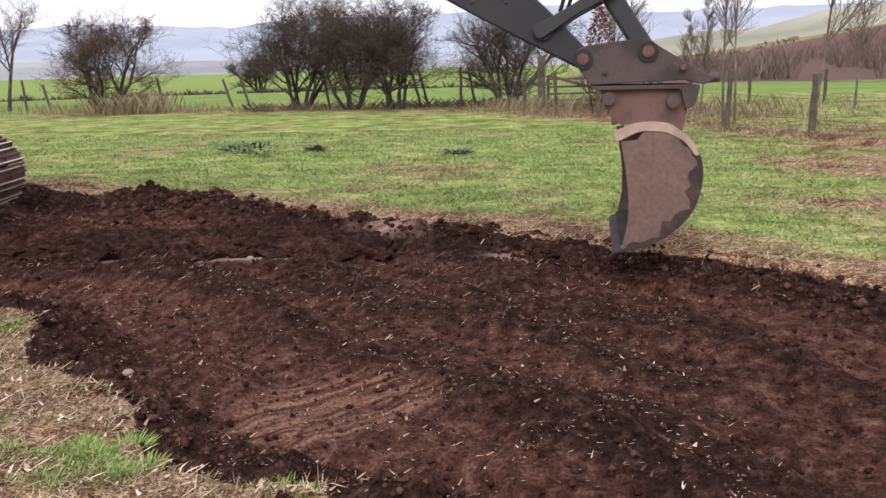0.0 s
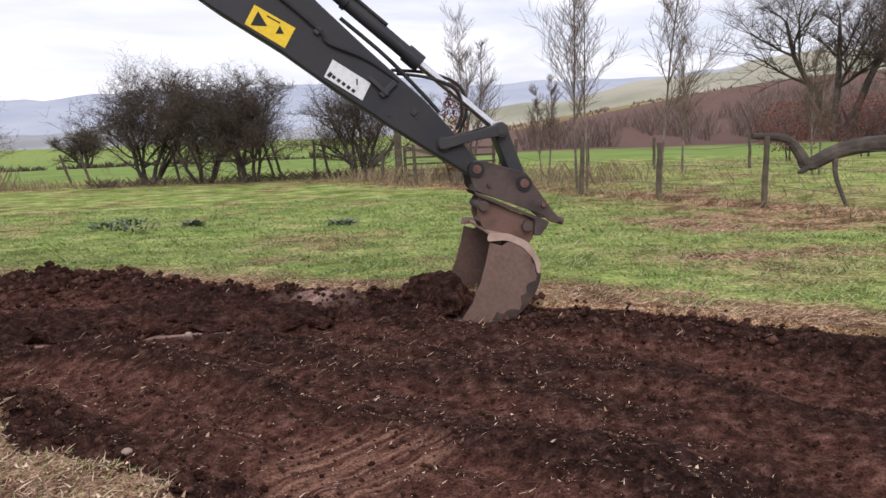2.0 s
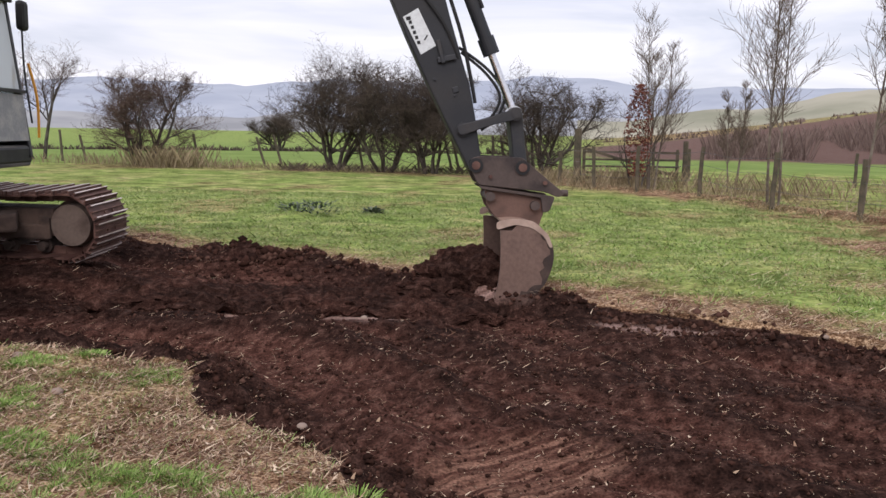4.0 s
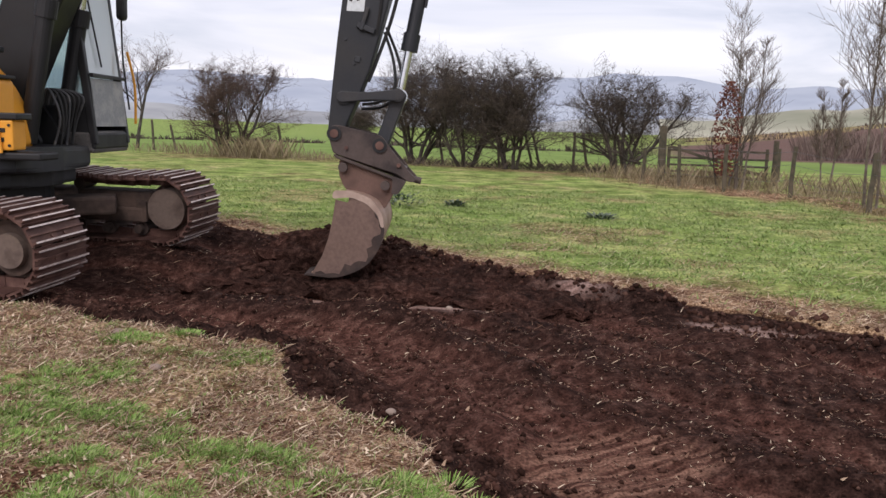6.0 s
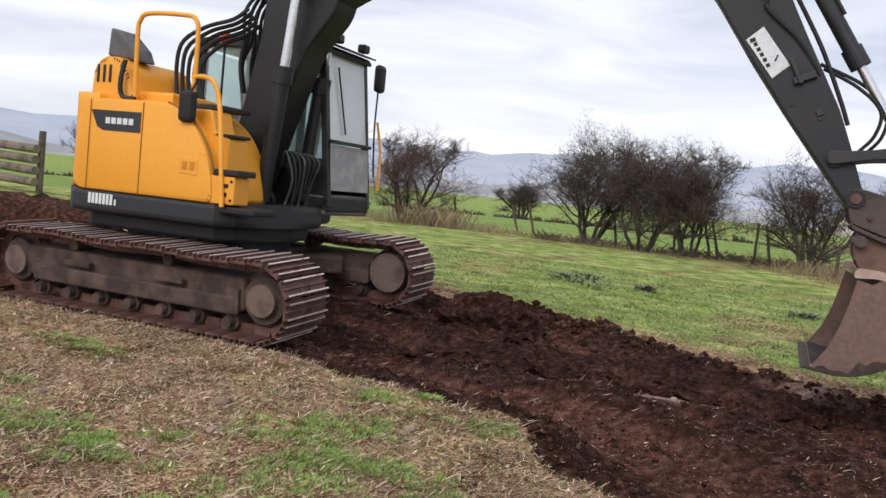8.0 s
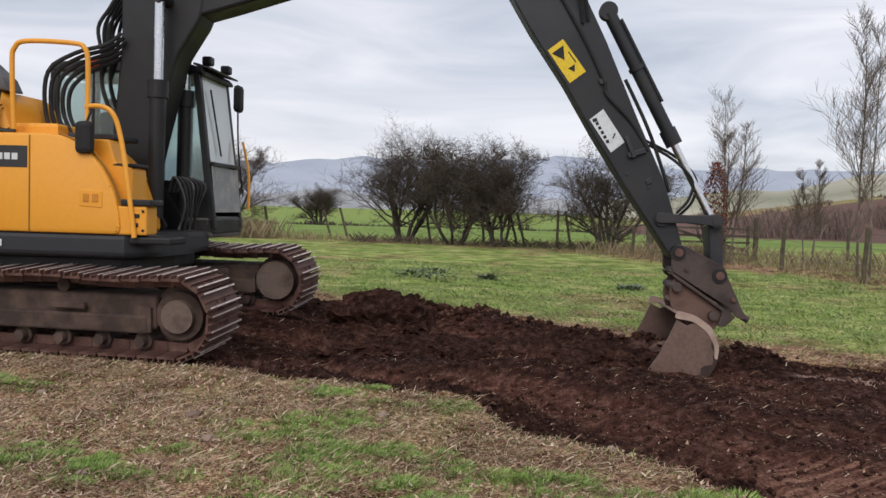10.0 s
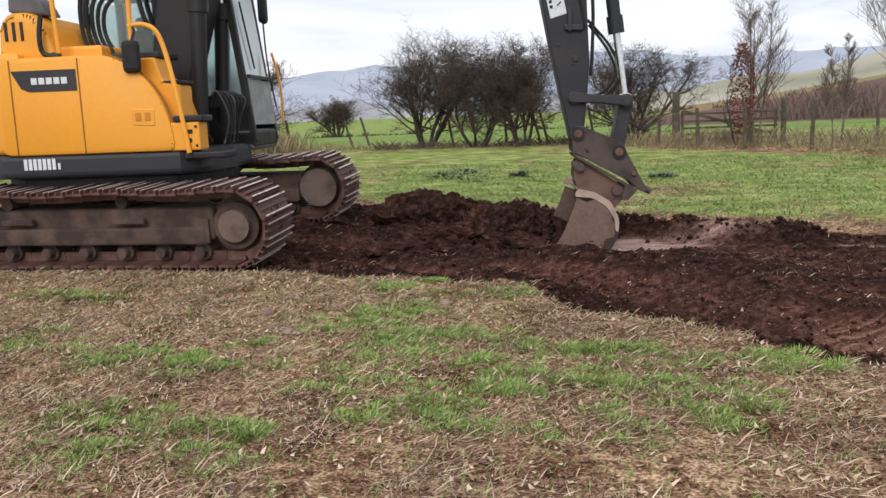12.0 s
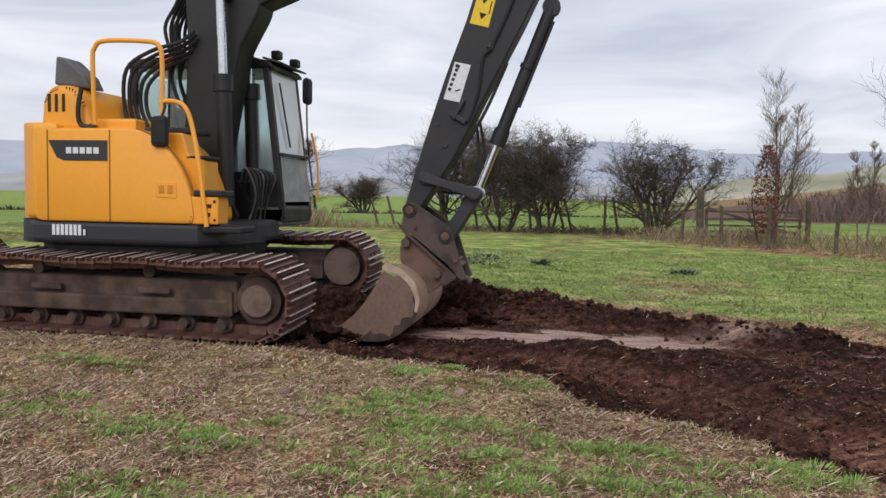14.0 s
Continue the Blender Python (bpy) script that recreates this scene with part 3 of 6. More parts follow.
under = Matrix.Translation((0.10, 0, 0)) @ Matrix.Rotation(radians(YAW), 4, "Z") @ Matrix.Translation((0, -1.08, 0)) @ Matrix.Rotation(radians(LEAN), 4, "X") @ Matrix.Translation((0, 1.08, 0))


def track_path(s, L0, x0, x1, zc, r):
    """The point and the angle at distance s along the track's loop."""
    straight = x1 - x0
    s %= L0
    if s < straight:  # along the ground, to the front
        return x0 + s, zc - r, 180.0
    s -= straight
    arc = math.pi * r
    if s < arc:
        a = s / r
        return x1 + r * math.sin(a), zc - r * math.cos(a), 180.0 - math.degrees(a)
    s -= arc
    if s < straight:
        u = s / straight
        sag = 0.022 * math.sin(u * math.pi * 2.5) ** 2
        return x1 - s, zc + r - sag, 0.0
    s -= straight
    a = s / r
    return x0 - r * math.sin(a), zc + r * math.cos(a), -math.degrees(a)


def shoe_mesh():
    bm = B()
    box(bm, 0, 0, 0.0, 0.158, 0.60, 0.018)
    for x, h in ((-0.062, 0.030), (0.0, 0.026), (0.062, 0.030)):
        box(bm, x, 0, 0.009 + h / 2, 0.014, 0.60, h)
    for y in (-0.07, 0.07):
        rod(bm, (0.03, y, 0.009), (0.03, y, 0.022), 0.014, seg=6)
    return mesh_from(bm, "track_shoe", M_RUST)


def edge_mesh():
    bm = B()
    for x in (-0.062, 0.062):
        box(bm, x, 0, 0.0405, 0.013, 0.58, 0.005)
    return mesh_from(bm, "worn_grouser", M_BRIGHT)


SHOE, WORN = shoe_mesh(), edge_mesh()


def build_track(yc, side):
    x0, x1, zc, r = -1.32, 1.48, 0.375, 0.295
    L0 = 2 * (x1 - x0) + 2 * math.pi * r
    bm = B()
    box(bm, 0.04, yc, 0.39, 2.50, 0.30, 0.28, 0.03)
    box(bm, 0.08, yc + side * 0.17, 0.30, 2.30, 0.06, 0.15, 0.02)
    plate(bm, [(1.15, 0.22), (1.26, 0.24), (1.26, 0.44), (1.15, 0.46)], yc + side * 0.16, yc + side * 0.19)
    box(bm, -0.5, yc + side * 0.20, 0.435, 0.30, 0.05, 0.05, 0.01)
    box(bm, 0.55, yc + side * 0.20, 0.435, 0.30, 0.05, 0.05, 0.01)
    track = part("crawler_track", bm, M_MUD, excavator, "mud-caked crawler track with steel shoes", m=under)
    k = 44
    for i in range(k):
        x, z, a = track_path(L0 * (i + 0.3) / k, L0, x0, x1, zc, r + 0.018)
        m = Matrix.Translation((x, yc, z)) @ Matrix.Rotation(radians(a), 4, "Y")
        part("track_shoe", SHOE, None, track, m=m)
        part("worn_grouser", WORN, None, track, m=m)
    # chain links inside the shoes
    bm = B()
    for i in range(k):
        x, z, a = track_path(L0 * (i + 0.3) / k, L0, x0, x1, zc, r - 0.03)
        for dy in (-0.075, 0.075):
            box(bm, x, yc + dy, z, 0.165, 0.035, 0.075, 0.0, (0, a, 0))
    part("track_chain", bm, M_RUST, track)
    for x, rr, nm in ((x1, 0.250, "idler"), (x0, 0.243, "sprocket")):
        bm = B()
        rod(bm, (x, yc - 0.06, zc), (x, yc + 0.06, zc), rr, seg=32)
        rod(bm, (x, yc - 0.13, zc), (x, yc + 0.13, zc), rr * 0.80, seg=32)
        if nm == "sprocket":
            for q in range(19):
                a = q * 2 * math.pi / 19
                box(bm, x + math.cos(a) * rr, yc, zc + math.sin(a) * rr, 0.05, 0.06, 0.03, 0, (0, -math.degrees(a), 0))
        part(nm, bm, M_MUD, track, "mud-covered round idler wheel" if nm == "idler" else "")
        bm = B()
        rod(bm, (x, yc - 0.185, zc), (x, yc + 0.185, zc), 0.135 if yc < 0 else 0.205, seg=28)
        part("hub_cover", bm, M_HUB, track, "pale dried-mud wheel cover")
    for q in range(7):
        x = -1.0 + q * 0.36
        bm = B()
        rod(bm, (x, yc - 0.13, 0.155), (x, yc + 0.13, 0.155), 0.075, seg=16)
        rod(bm, (x, yc - 0.20, 0.155), (x, yc + 0.20, 0.155), 0.045, seg=12)
        part("track_roller", bm, M_MUD, track)
    for x in (-0.65, 0.45):
        bm = B()
        rod(bm, (x, yc - 0.12, 0.585), (x, yc + 0.12, 0.585), 0.055, seg=14)
        part("carrier_roller", bm, M_MUD, track)


M_HUB = worn("dried_mud_cover", (0.17, 0.125, 0.10), (0.09, 0.062, 0.05), 0.9, 0.0, 0.48, 6.0, 30.0, 0.5)
build_track(-1.08, -1)
build_track(1.12, -1)
bm = B()
box(bm, 0, 0, 0.44, 1.0, 1.9, 0.22, 0.04)
for sx in (-1, 1):
    for sy in (-1, 1):
        box(bm, sx * 0.6, sy * 0.62, 0.42, 0.9, 0.34, 0.18, 0.03, (0, 0, sx * sy * 32))
part("car_body", bm, M_MUD, excavator, m=under)
bm = B()
rod(bm, (0, 0, 0.5), (0, 0, 0.80), 0.80, seg=40)
rod(bm, (0, 0, 0.74), (0, 0, 0.86), 0.90, seg=40)
part("slewing_ring", bm, M_BLACK, excavator)

# --- upper structure, in its own space about the slewing axis; forward is +x, the cab stands at +y ---
SIDE = -1.19
TAIL = [(1.47 * math.cos(radians(a)), 1.47 * math.sin(radians(a))) for a in range(126, 235, 6)]


def slab(bm, outline, z0, z1, bevel=0.0):
    lo = [bm.verts.new((x, y, z0)) for x, y in outline]
    hi = [bm.verts.new((x, y, z1)) for x, y in outline]
    k = len(lo)
    fs = [bm.faces.new(lo[::-1]), bm.faces.new(hi)]
    for i in range(k):
        fs.append(bm.faces.new((lo[i], lo[(i + 1) % k], hi[(i + 1) % k], hi[i])))
    if bevel:
        es = [e for e in {e for v in hi + lo for e in v.link_edges} if abs(e.verts[0].co.z - e.verts[1].co.z) < 1e-6]
        bmesh.ops.bevel(bm, geom=es, offset=bevel, segments=3, affect="EDGES", profile=0.5)
    return bm


deck = [(0.70, -1.17)] + [(x, max(-1.18, min(1.18, y))) for x, y in TAIL[::-1]] + [(0.5, 1.17), (0.5, 0.30), (0.9, 0.30), (0.9, -0.30), (0.86, -0.60), (0.83, -1.02)]
bm = slab(B(), deck, 0.80, 1.01, 0.05)
upper = part("upper_structure", bm, M_GREY, excavator, "dark grey revolving frame under yellow bodywork")
# Added black slab fills the gap over the tracks in place of its shadow.
bm = slab(B(), [(x * 0.88 - 0.02, y * 0.86) for x, y in deck], 0.66, 0.802, 0.03)
part("belly_plate", bm, M_BLACK, upper, "added black slab standing in for the shadow above the tracks")
# right-hand body side, with its rounded front shoulder
hood = rounded([(-0.86, 1.0), (-0.86, 1.83), (0.12, 1.83), (0.29, 1.76), (0.43, 1.655), (0.55, 1.50), (0.63, 1.32), (0.67, 1.13), (0.675, 1.0)], 0.09, 3)
bm = plate(B(), hood, SIDE, -0.34, 0.028)
part("side_cover", bm, M_YELLOW, upper, "smooth yellow side cover with rounded front", True)
rear = [(x * 0.985, max(-1.19, min(1.19, y))) for x, y in TAIL[::-1] if x < -0.5] + [(-0.62, 1.19), (-0.62, -1.185)]
bm = slab(B(), rear, 1.016, 1.88, 0.06)
part("counterweight", bm, M_YELLOW, upper, "rounded yellow counterweight", True)
bm = slab(B(), [(0.02, -0.98), (-0.86, -0.98), (-0.86, 1.12), (-0.30, 1.12), (-0.30, -0.36), (0.02, -0.36)], 1.016, 1.93, 0.03)
part("engine_hood", bm, M_YELLOW, upper, "yellow engine hood")
bm = plate(B(), rounded([(-0.86, 1.80), (-0.83, 2.12), (-0.74, 2.22), (-0.54, 2.22), (-0.42, 2.10), (-0.32, 1.80)], 0.10), -1.08, -0.15, 0.05)
part("exhaust_cowl", bm, M_YELLOW, upper, "raised yellow cowl with slots", True)
for i in range(3):
    bm = box(B(), -0.76 + i * 0.07, -1.082, 2.06, 0.028, 0.014, 0.16, 0.006)
    part("slot", bm, M_BLACK, upper)
bm = plate(B(), [(-0.80, 2.24), (-0.44, 2.20), (-0.50, 2.32), (-0.68, 2.48), (-0.78, 2.50)], -0.95, -0.70, 0.02)
part("exhaust_outlet", bm, M_GREYLIGHT, upper, "dark grey exhaust deflector")
# seams, handle recess and front edge strip of the side cover
for x in (-0.11, -0.71):
    part("panel_seam", box(B(), x, SIDE - 0.001, 1.41, 0.010, 0.008, 0.80), M_SEAM, upper)
bm = B()
plate(bm, [(0.32, 1.23), (0.52, 1.22), (0.52, 1.36), (0.32, 1.37)], SIDE - 0.006, SIDE + 0.01, 0.006)
part("latch_recess", bm, M_YELLOW, upper)
for cx in (0.38, 0.46):
    part("latch", box(B(), cx, SIDE - 0.008, 1.30, 0.05, 0.008, 0.07, 0.004), M_LATCH, upper)
# A brown tube draws the shaded gap along the cover's front curve.
outline_y = SIDE + 0.045
bm = tube(B(), smooth_line([(0.12, outline_y, 1.832), (0.29, outline_y, 1.765), (0.434, outline_y, 1.660), (0.556, outline_y, 1.503), (0.637, outline_y, 1.323), (0.678, outline_y, 1.13), (0.682, outline_y, 1.0)], 4), 0.011, 6)
part("edge_seal", bm, M_SEAM, upper, "dark line drawn for the shaded gap at the side cover's edge")
# maker's plate: dark field with pale bars in place of the lettering
bm = plate(B(), [(-0.70, 1.72), (-0.13, 1.72), (-0.13, 1.54), (-0.55, 1.54), (-0.62, 1.57)], SIDE - 0.004, SIDE)
part("maker_plate", bm, M_GREY, upper, "dark grey maker's plate with pale bars")
bm = B()
for i in range(5):
    box(bm, -0.50 + i * 0.066, SIDE - 0.006, 1.63, 0.05, 0.004, 0.055, 0.0)
part("plate_bar", bm, M_WHITE, upper)
bm = B()
for i in range(8):
    box(bm, -0.66 + i * 0.042 + (0.0 if i < 7 else 0.004), -1.186, 0.925 + (0.0 if i < 7 else -0.02), 0.030 if i < 7 else 0.02, 0.006, 0.095 if i < 7 else 0.055)
part("model_mark", bm, M_WHITE, upper, "white bars on the dark skirt")
# hand rails
rail_y = -1.10
bm = tube(B(), smooth_line([(-0.30, rail_y, 1.80), (-0.32, rail_y, 2.40), (-0.30, rail_y, 2.54), (-0.20, rail_y, 2.60), (0.20, rail_y, 2.59), (0.31, rail_y, 2.55), (0.34, rail_y, 2.42), (0.34, rail_y, 2.02), (0.34, rail_y, 1.70)], 5), 0.021, 10)
part("hand_rail", bm, M_YELLOW, upper, "bent yellow tube hand rail", True)
bm = tube(B(), smooth_line([(0.32, rail_y, 2.06), (0.44, rail_y, 2.07), (0.55, rail_y, 2.02), (0.62, rail_y, 1.85), (0.72, rail_y - 0.06, 1.45), (0.80, rail_y - 0.10, 0.98)], 5), 0.021, 10)
part("hand_rail", bm, M_YELLOW, upper, "bent yellow tube hand rail", True)
# steps and side box in front of the cover
bm = box(B(), 0.745, -1.06, 1.12, 0.29, 0.22, 0.24, 0.015)
part("tool_box", bm, M_YELLOW, upper, "small yellow box with step")
part("step", box(B(), 0.92, -1.0, 0.955, 0.36, 0.34, 0.06, 0.015), M_BLACK, upper)
part("step", box(B(), 0.80, -1.05, 1.27, 0.26, 0.26, 0.055, 0.012), M_BLACK, upper)
bm = plate(B(), rounded([(0.0, 1.02), (0.0, 1.80), (0.50, 1.80), (0.56, 1.60), (0.71, 1.56), (0.71, 1.02)], 0.03), -1.04, -0.76, 0.015)
part("tank_cover", bm, M_YELLOW, upper, "yellow stepped tank cover behind the side cover")
part("step", box(B(), 0.63, -0.90, 1.585, 0.20, 0.28, 0.03, 0.008), M_BLACK, upper)
part("filler_grille", box(B(), 0.30, -0.72, 1.83, 0.42, 0.48, 0.05, 0.012), M_GREY, upper, "dark grille on the deck")
bm = B()
box(bm, 0.80, -1.172, 1.16, 0.06, 0.01, 0.035, 0.003)
box(bm, 0.79, -1.172, 1.085, 0.06, 0.01, 0.035, 0.003)
for bx, bz in ((0.63, 1.20), (0.63, 1.04), (0.86, 1.20), (0.86, 1.04)):
    rod(bm, (bx, -1.165, bz), (bx, -1.178, bz), 0.012, seg=8)
part("box_lock", bm, M_BLACK, upper)
# mirrors
bm = box(B(), 0.37, -1.20, 1.80, 0.15, 0.10, 0.27, 0.04)
tube(bm, [(0.37, -1.17, 1.93), (0.38, -1.12, 2.02), (0.36, -1.10, 2.06)], 0.012, 6)
part("mirror", bm, M_RUBBER, upper, "black rear-view mirror")
bm = tube(B(), smooth_line([(-0.42, -1.12, 2.18), (-0.44, -1.14, 2.0), (-0.42, -1.13, 1.86), (-0.28, -1.12, 1.84)], 4), 0.022, 8)
part("bracket", bm, M_BLACK, upper)
bm = B()
tube(bm, smooth_line([(-0.08, -0.80, 1.84), (-0.05, -0.80, 1.92), (0.02, -0.80, 1.92), (0.05, -0.80, 1.84)], 4), 0.014, 8)
part("lifting_eye", bm, M_BLACK, upper)
bm = rod(B(), (-0.06, -0.2, 1.80), (-0.06, -0.2, 2.52), 0.012, seg=8)
part("beacon_pole", bm, M_BLACK, upper)
bm = rod(B(), (-0.06, -0.2, 2.52), (-0.06, -0.2, 2.62), 0.05, 0.042, seg=14)
part("beacon", bm, M_RED, upper, "orange flashing beacon")

# --- cab ---
CAB = (-0.42, 1.22, 0.28, 1.18)  # x from, to; y from, to
cabbody = B()
posts, sides = [], []
x0, x1, y0, y1 = CAB
# floor, roof and posts leave real openings
box(cabbody, 0.42, 0.73, 1.03, 1.70, 0.90, 0.16, 0.02)
for y in (y0 + 0.035, y1 - 0.035):
    for a, b, w in (((-0.40, 1.0), (-0.40, 2.58), 0.09), ((0.36, 1.0), (0.34, 2.58), 0.08), ((1.25, 1.0), (1.06, 2.58), 0.07)):
        posts.append([(a[0] - w / 2, a[1]), (a[0] + w / 2, a[1]), (b[0] + w / 2, b[1]), (b[0] - w / 2, b[1])])
        sides.append(y)
    box(cabbody, 0.40, y, 1.28, 1.62, 0.06, 0.40, 0.01)
box(cabbody, -0.40, 0.73, 1.40, 0.06, 0.9, 0.7, 0.01)
box(cabbody, 1.235, 0.73, 1.66, 0.04, 0.84, 0.035, 0.005)
cab = part("cab", cabbody, M_BLACK, excavator, "black glazed operator's cab")
for prof, y in zip(posts, sides):
    part("cab_pillar", plate(B(), prof, y - 0.035, y + 0.035, 0.01), M_BLACK, cab)
part("cab_roof", plate(B(), rounded([(-0.46, 2.55), (-0.44, 2.64), (0.2, 2.69), (0.85, 2.68), (1.12, 2.61), (1.16, 2.54)], 0.04), 0.27, 1.19, 0.02), M_BLACK, cab)
part("roof_visor", plate(B(), [(1.02, 2.645), (1.20, 2.60), (1.21, 2.615), (1.03, 2.665)], 0.30, 1.16), M_GREYLIGHT, cab, "pale grey roof visor")
part("wiper", rod(B(), (1.215, 0.62, 1.75), (1.135, 0.50, 2.42), 0.010, seg=6), M_BLACK, cab)
for y in (y0 + 0.02, y1 - 0.02):
    for prof in ([(-0.35, 1.47), (0.31, 1.47), (0.30, 2.55), (-0.35, 2.55)], [(0.40, 1.47), (1.17, 1.47), (1.04, 2.55), (0.38, 2.55)]):
        ob = part("side_window", plate(B(), prof, y - 0.004, y + 0.004), M_GLASS, cab, "greenish side window")
bm = B()
lean = math.degrees(math.atan2(0.17, 0.90))
box(bm, 1.14, 0.73, 2.12, 0.008, 0.80, 0.88, 0.0, (0, -lean + 3.5, 0))
part("windscreen", bm, M_WIND, cab, "dusty windscreen, sky reflection in its pale colour")
bm = box(B(), 1.242, 0.73, 1.40, 0.010, 0.80, 0.46, 0.0, (0, -5, 0))
part("lower_windscreen", bm, M_DUSTPANE, cab, "dusty lower front pane")
bm = box(B(), -0.40, 0.73, 2.12, 0.008, 0.78, 0.78)
part("rear_window", bm, M_GLASS, cab)
bm = B()
box(bm, 0.30, 0.73, 1.36, 0.46, 0.50, 0.14, 0.05)
box(bm, 0.06, 0.73, 1.78, 0.14, 0.48, 0.80, 0.05, (0, -8, 0))
box(bm, 0.03, 0.73, 2.24, 0.10, 0.26, 0.18, 0.04)
part("seat", bm, M_RUBBER, cab)
bm = B()
box(bm, 1.08, 0.73, 1.02, 0.36, 0.90, 0.21, 0.025)
part("cab_front_sill", bm, M_SILL, cab, "dusty grey cab sill")
for y in (0.46, 1.02):
    part("work_light", box(B(), 1.12, y, 2.70, 0.10, 0.12, 0.09, 0.02), M_BLACK, cab)
bm = B()
box(bm, 1.12, 1.46, 2.45, 0.09, 0.18, 0.31, 0.045)
tube(bm, smooth_line([(1.12, 1.44, 2.30), (1.16, 1.36, 1.85), (1.26, 1.24, 1.35)], 4), 0.010, 6)
part("mirror", bm, M_RUBBER, cab, "black rear-view mirror")
bm = tube(B(), smooth_line([(1.24, 1.26, 1.95), (1.32, 1.24, 1.6), (1.33, 1.22, 1.2)], 4), 0.014, 8)
part("grab_rail", bm, M_YELLOW, cab)
for i in range(7):
    y = -0.24 + i * 0.06
    bm = tube(B(), smooth_line([(0.80 + 0.03 * (i % 2), y, 1.02), (0.86, y, 1.26), (0.80 + 0.02 * i, y, 1.46), (0.72, y * 0.8, 1.52), (0.66, y * 0.6, 1.38)], 4), 0.011, 6)
    part("hydraulic_hose", bm, M_HOSE if i % 3 == 0 else M_RUBBER, upper)
for i in range(5):
    y = -0.30 - i * 0.05
    k = 0.03 * i
    bm = tube(B(), smooth_line([(0.10 + 0.03 * i, y - 0.1, 1.78), (-0.10 - k, y - 0.05, 1.88), (-0.24 - k, y, 2.08), (-0.22 - k, y, 2.32 + k), (-0.05 - k * 0.6, y + 0.06, 2.50 + k), (0.14, y + 0.14, 2.60 + k), (0.24, y + 0.22, 2.72 + k)], 5), 0.020, 8)
    part("hydraulic_hose", bm, M_RUBBER, upper, "looped black hydraulic hose")
for y in (-0.26, 0.24):
    part("boom_bracket", plate(B(), rounded([(-0.10, 1.0), (0.04, 1.55), (0.36, 1.58), (0.72, 1.02)], 0.08), y - 0.03, y + 0.03), M_BLACK, upper)

# --- boom, stick and bucket: outlines in the plane of the boom ---
L1, L2, LS, OFF = 2.0, 3.30, 3.2, 0.10
FOOT = Vector((0.46, 1.40))


def member(name, outline, half, material, label, bevel=0.025, r=0.08):
    return part(name, plate(B(), rounded(outline, r), -half, half, bevel), material, excavator, label)


def pin(bm, x, z, half, r=0.055):
    rod(bm, (x, -half, z), (x, half, z), r, seg=18)
    rod(bm, (x, -half - 0.012, z), (x, half + 0.012, z), r * 0.62, seg=14)
    return bm


def pins(parent, rows):
    for x, z, half, r in rows:
        part("pin", pin(B(), x, z, half, r), M_GREY, parent)


lower_boom = member("lower_boom", [(-0.16, -0.16), (-0.14, 0.18), (0.5, 0.22), (1.3, 0.27), (L1 - 0.15, 0.36), (L1 + 0.24, 0.28), (L1 + 0.32, -0.10), (L1 + 0.15, -0.44), (L1 - 0.3, -0.44), (1.3, -0.27), (0.5, -0.20)], 0.19, M_BLACK, "dark boom base")
pins(lower_boom, ((L1, 0.0, 0.22, 0.09), (1.80, -0.10, 0.44, 0.06)))
upper_boom = member("upper_boom", [(-0.32, -0.02), (-0.25, 0.28), (0.3, 0.35), (1.4, 0.29), (L2 + 0.10, 0.13), (L2 + 0.14, -0.12), (1.6, -0.22), (0.6, -0.36), (-0.1, -0.44)], 0.18, M_BLACK, "dark curved upper boom")
pins(upper_boom, ((L2, 0.0, 0.23, 0.08),))
stick = member("stick", [(-0.07, -0.05), (-0.05, 0.06), (0.43, 0.125), (0.79, 0.17), (1.22, 0.215), (1.75, 0.25), (2.3, 0.32), (2.9, 0.36), (3.3, 0.30), (3.58, 0.06), (3.58, -0.14), (2.9, -0.24), (1.92, -0.23), (1.25, -0.19), (0.62, -0.165), (0.35, -0.125)], 0.155, M_STICK, "dark grey dipper stick with stickers", 0.015, 0.05)
pins(stick, ((0.32, 0.0, 0.18, 0.062), (LS, OFF, 0.20, 0.08), (0.62, -0.02, 0.156, 0.018), (0.80, 0.10, 0.156, 0.018)))
bm = plate(B(), [(1.37, 0.19), (1.40, 0.045), (1.06, 0.0), (1.03, 0.145)], -0.1595, -0.155)
part("white_sticker", bm, M_WHITE, stick, "white dealer sticker with dark bars")
bm = B()
for i in range(5):
    box(bm, 1.31 - i * 0.045, -0.1605, 0.145 - i * 0.0035, 0.028, 0.002, 0.026, 0, (0, 6, 0))
box(bm, 1.345, -0.1605, 0.150, 0.03, 0.002, 0.04, 0, (0, 6, 0))
box(bm, 1.15, -0.1605, 0.06, 0.012, 0.002, 0.05, 0, (0, -40, 0))
part("sticker_bar", bm, M_INK, stick)
bm = plate(B(), [(2.07, 0.26), (2.10, 0.10), (1.76, 0.04), (1.73, 0.21)], -0.1595, -0.155)
part("warning_sticker", bm, M_SIGN, stick, "yellow warning sticker with black marks")
bm = B()
plate(bm, [(2.05, 0.12), (2.03, 0.24), (1.93, 0.165)], -0.1615, -0.1596)
plate(bm, [(1.86, 0.10), (1.85, 0.17), (1.80, 0.13)], -0.1615, -0.1596)
plate(bm, [(1.98, 0.10), (1.87, 0.08), (1.87, 0.09), (1.98, 0.11)], -0.1615, -0.1596)
part("sticker_mark", bm, M_INK, stick)
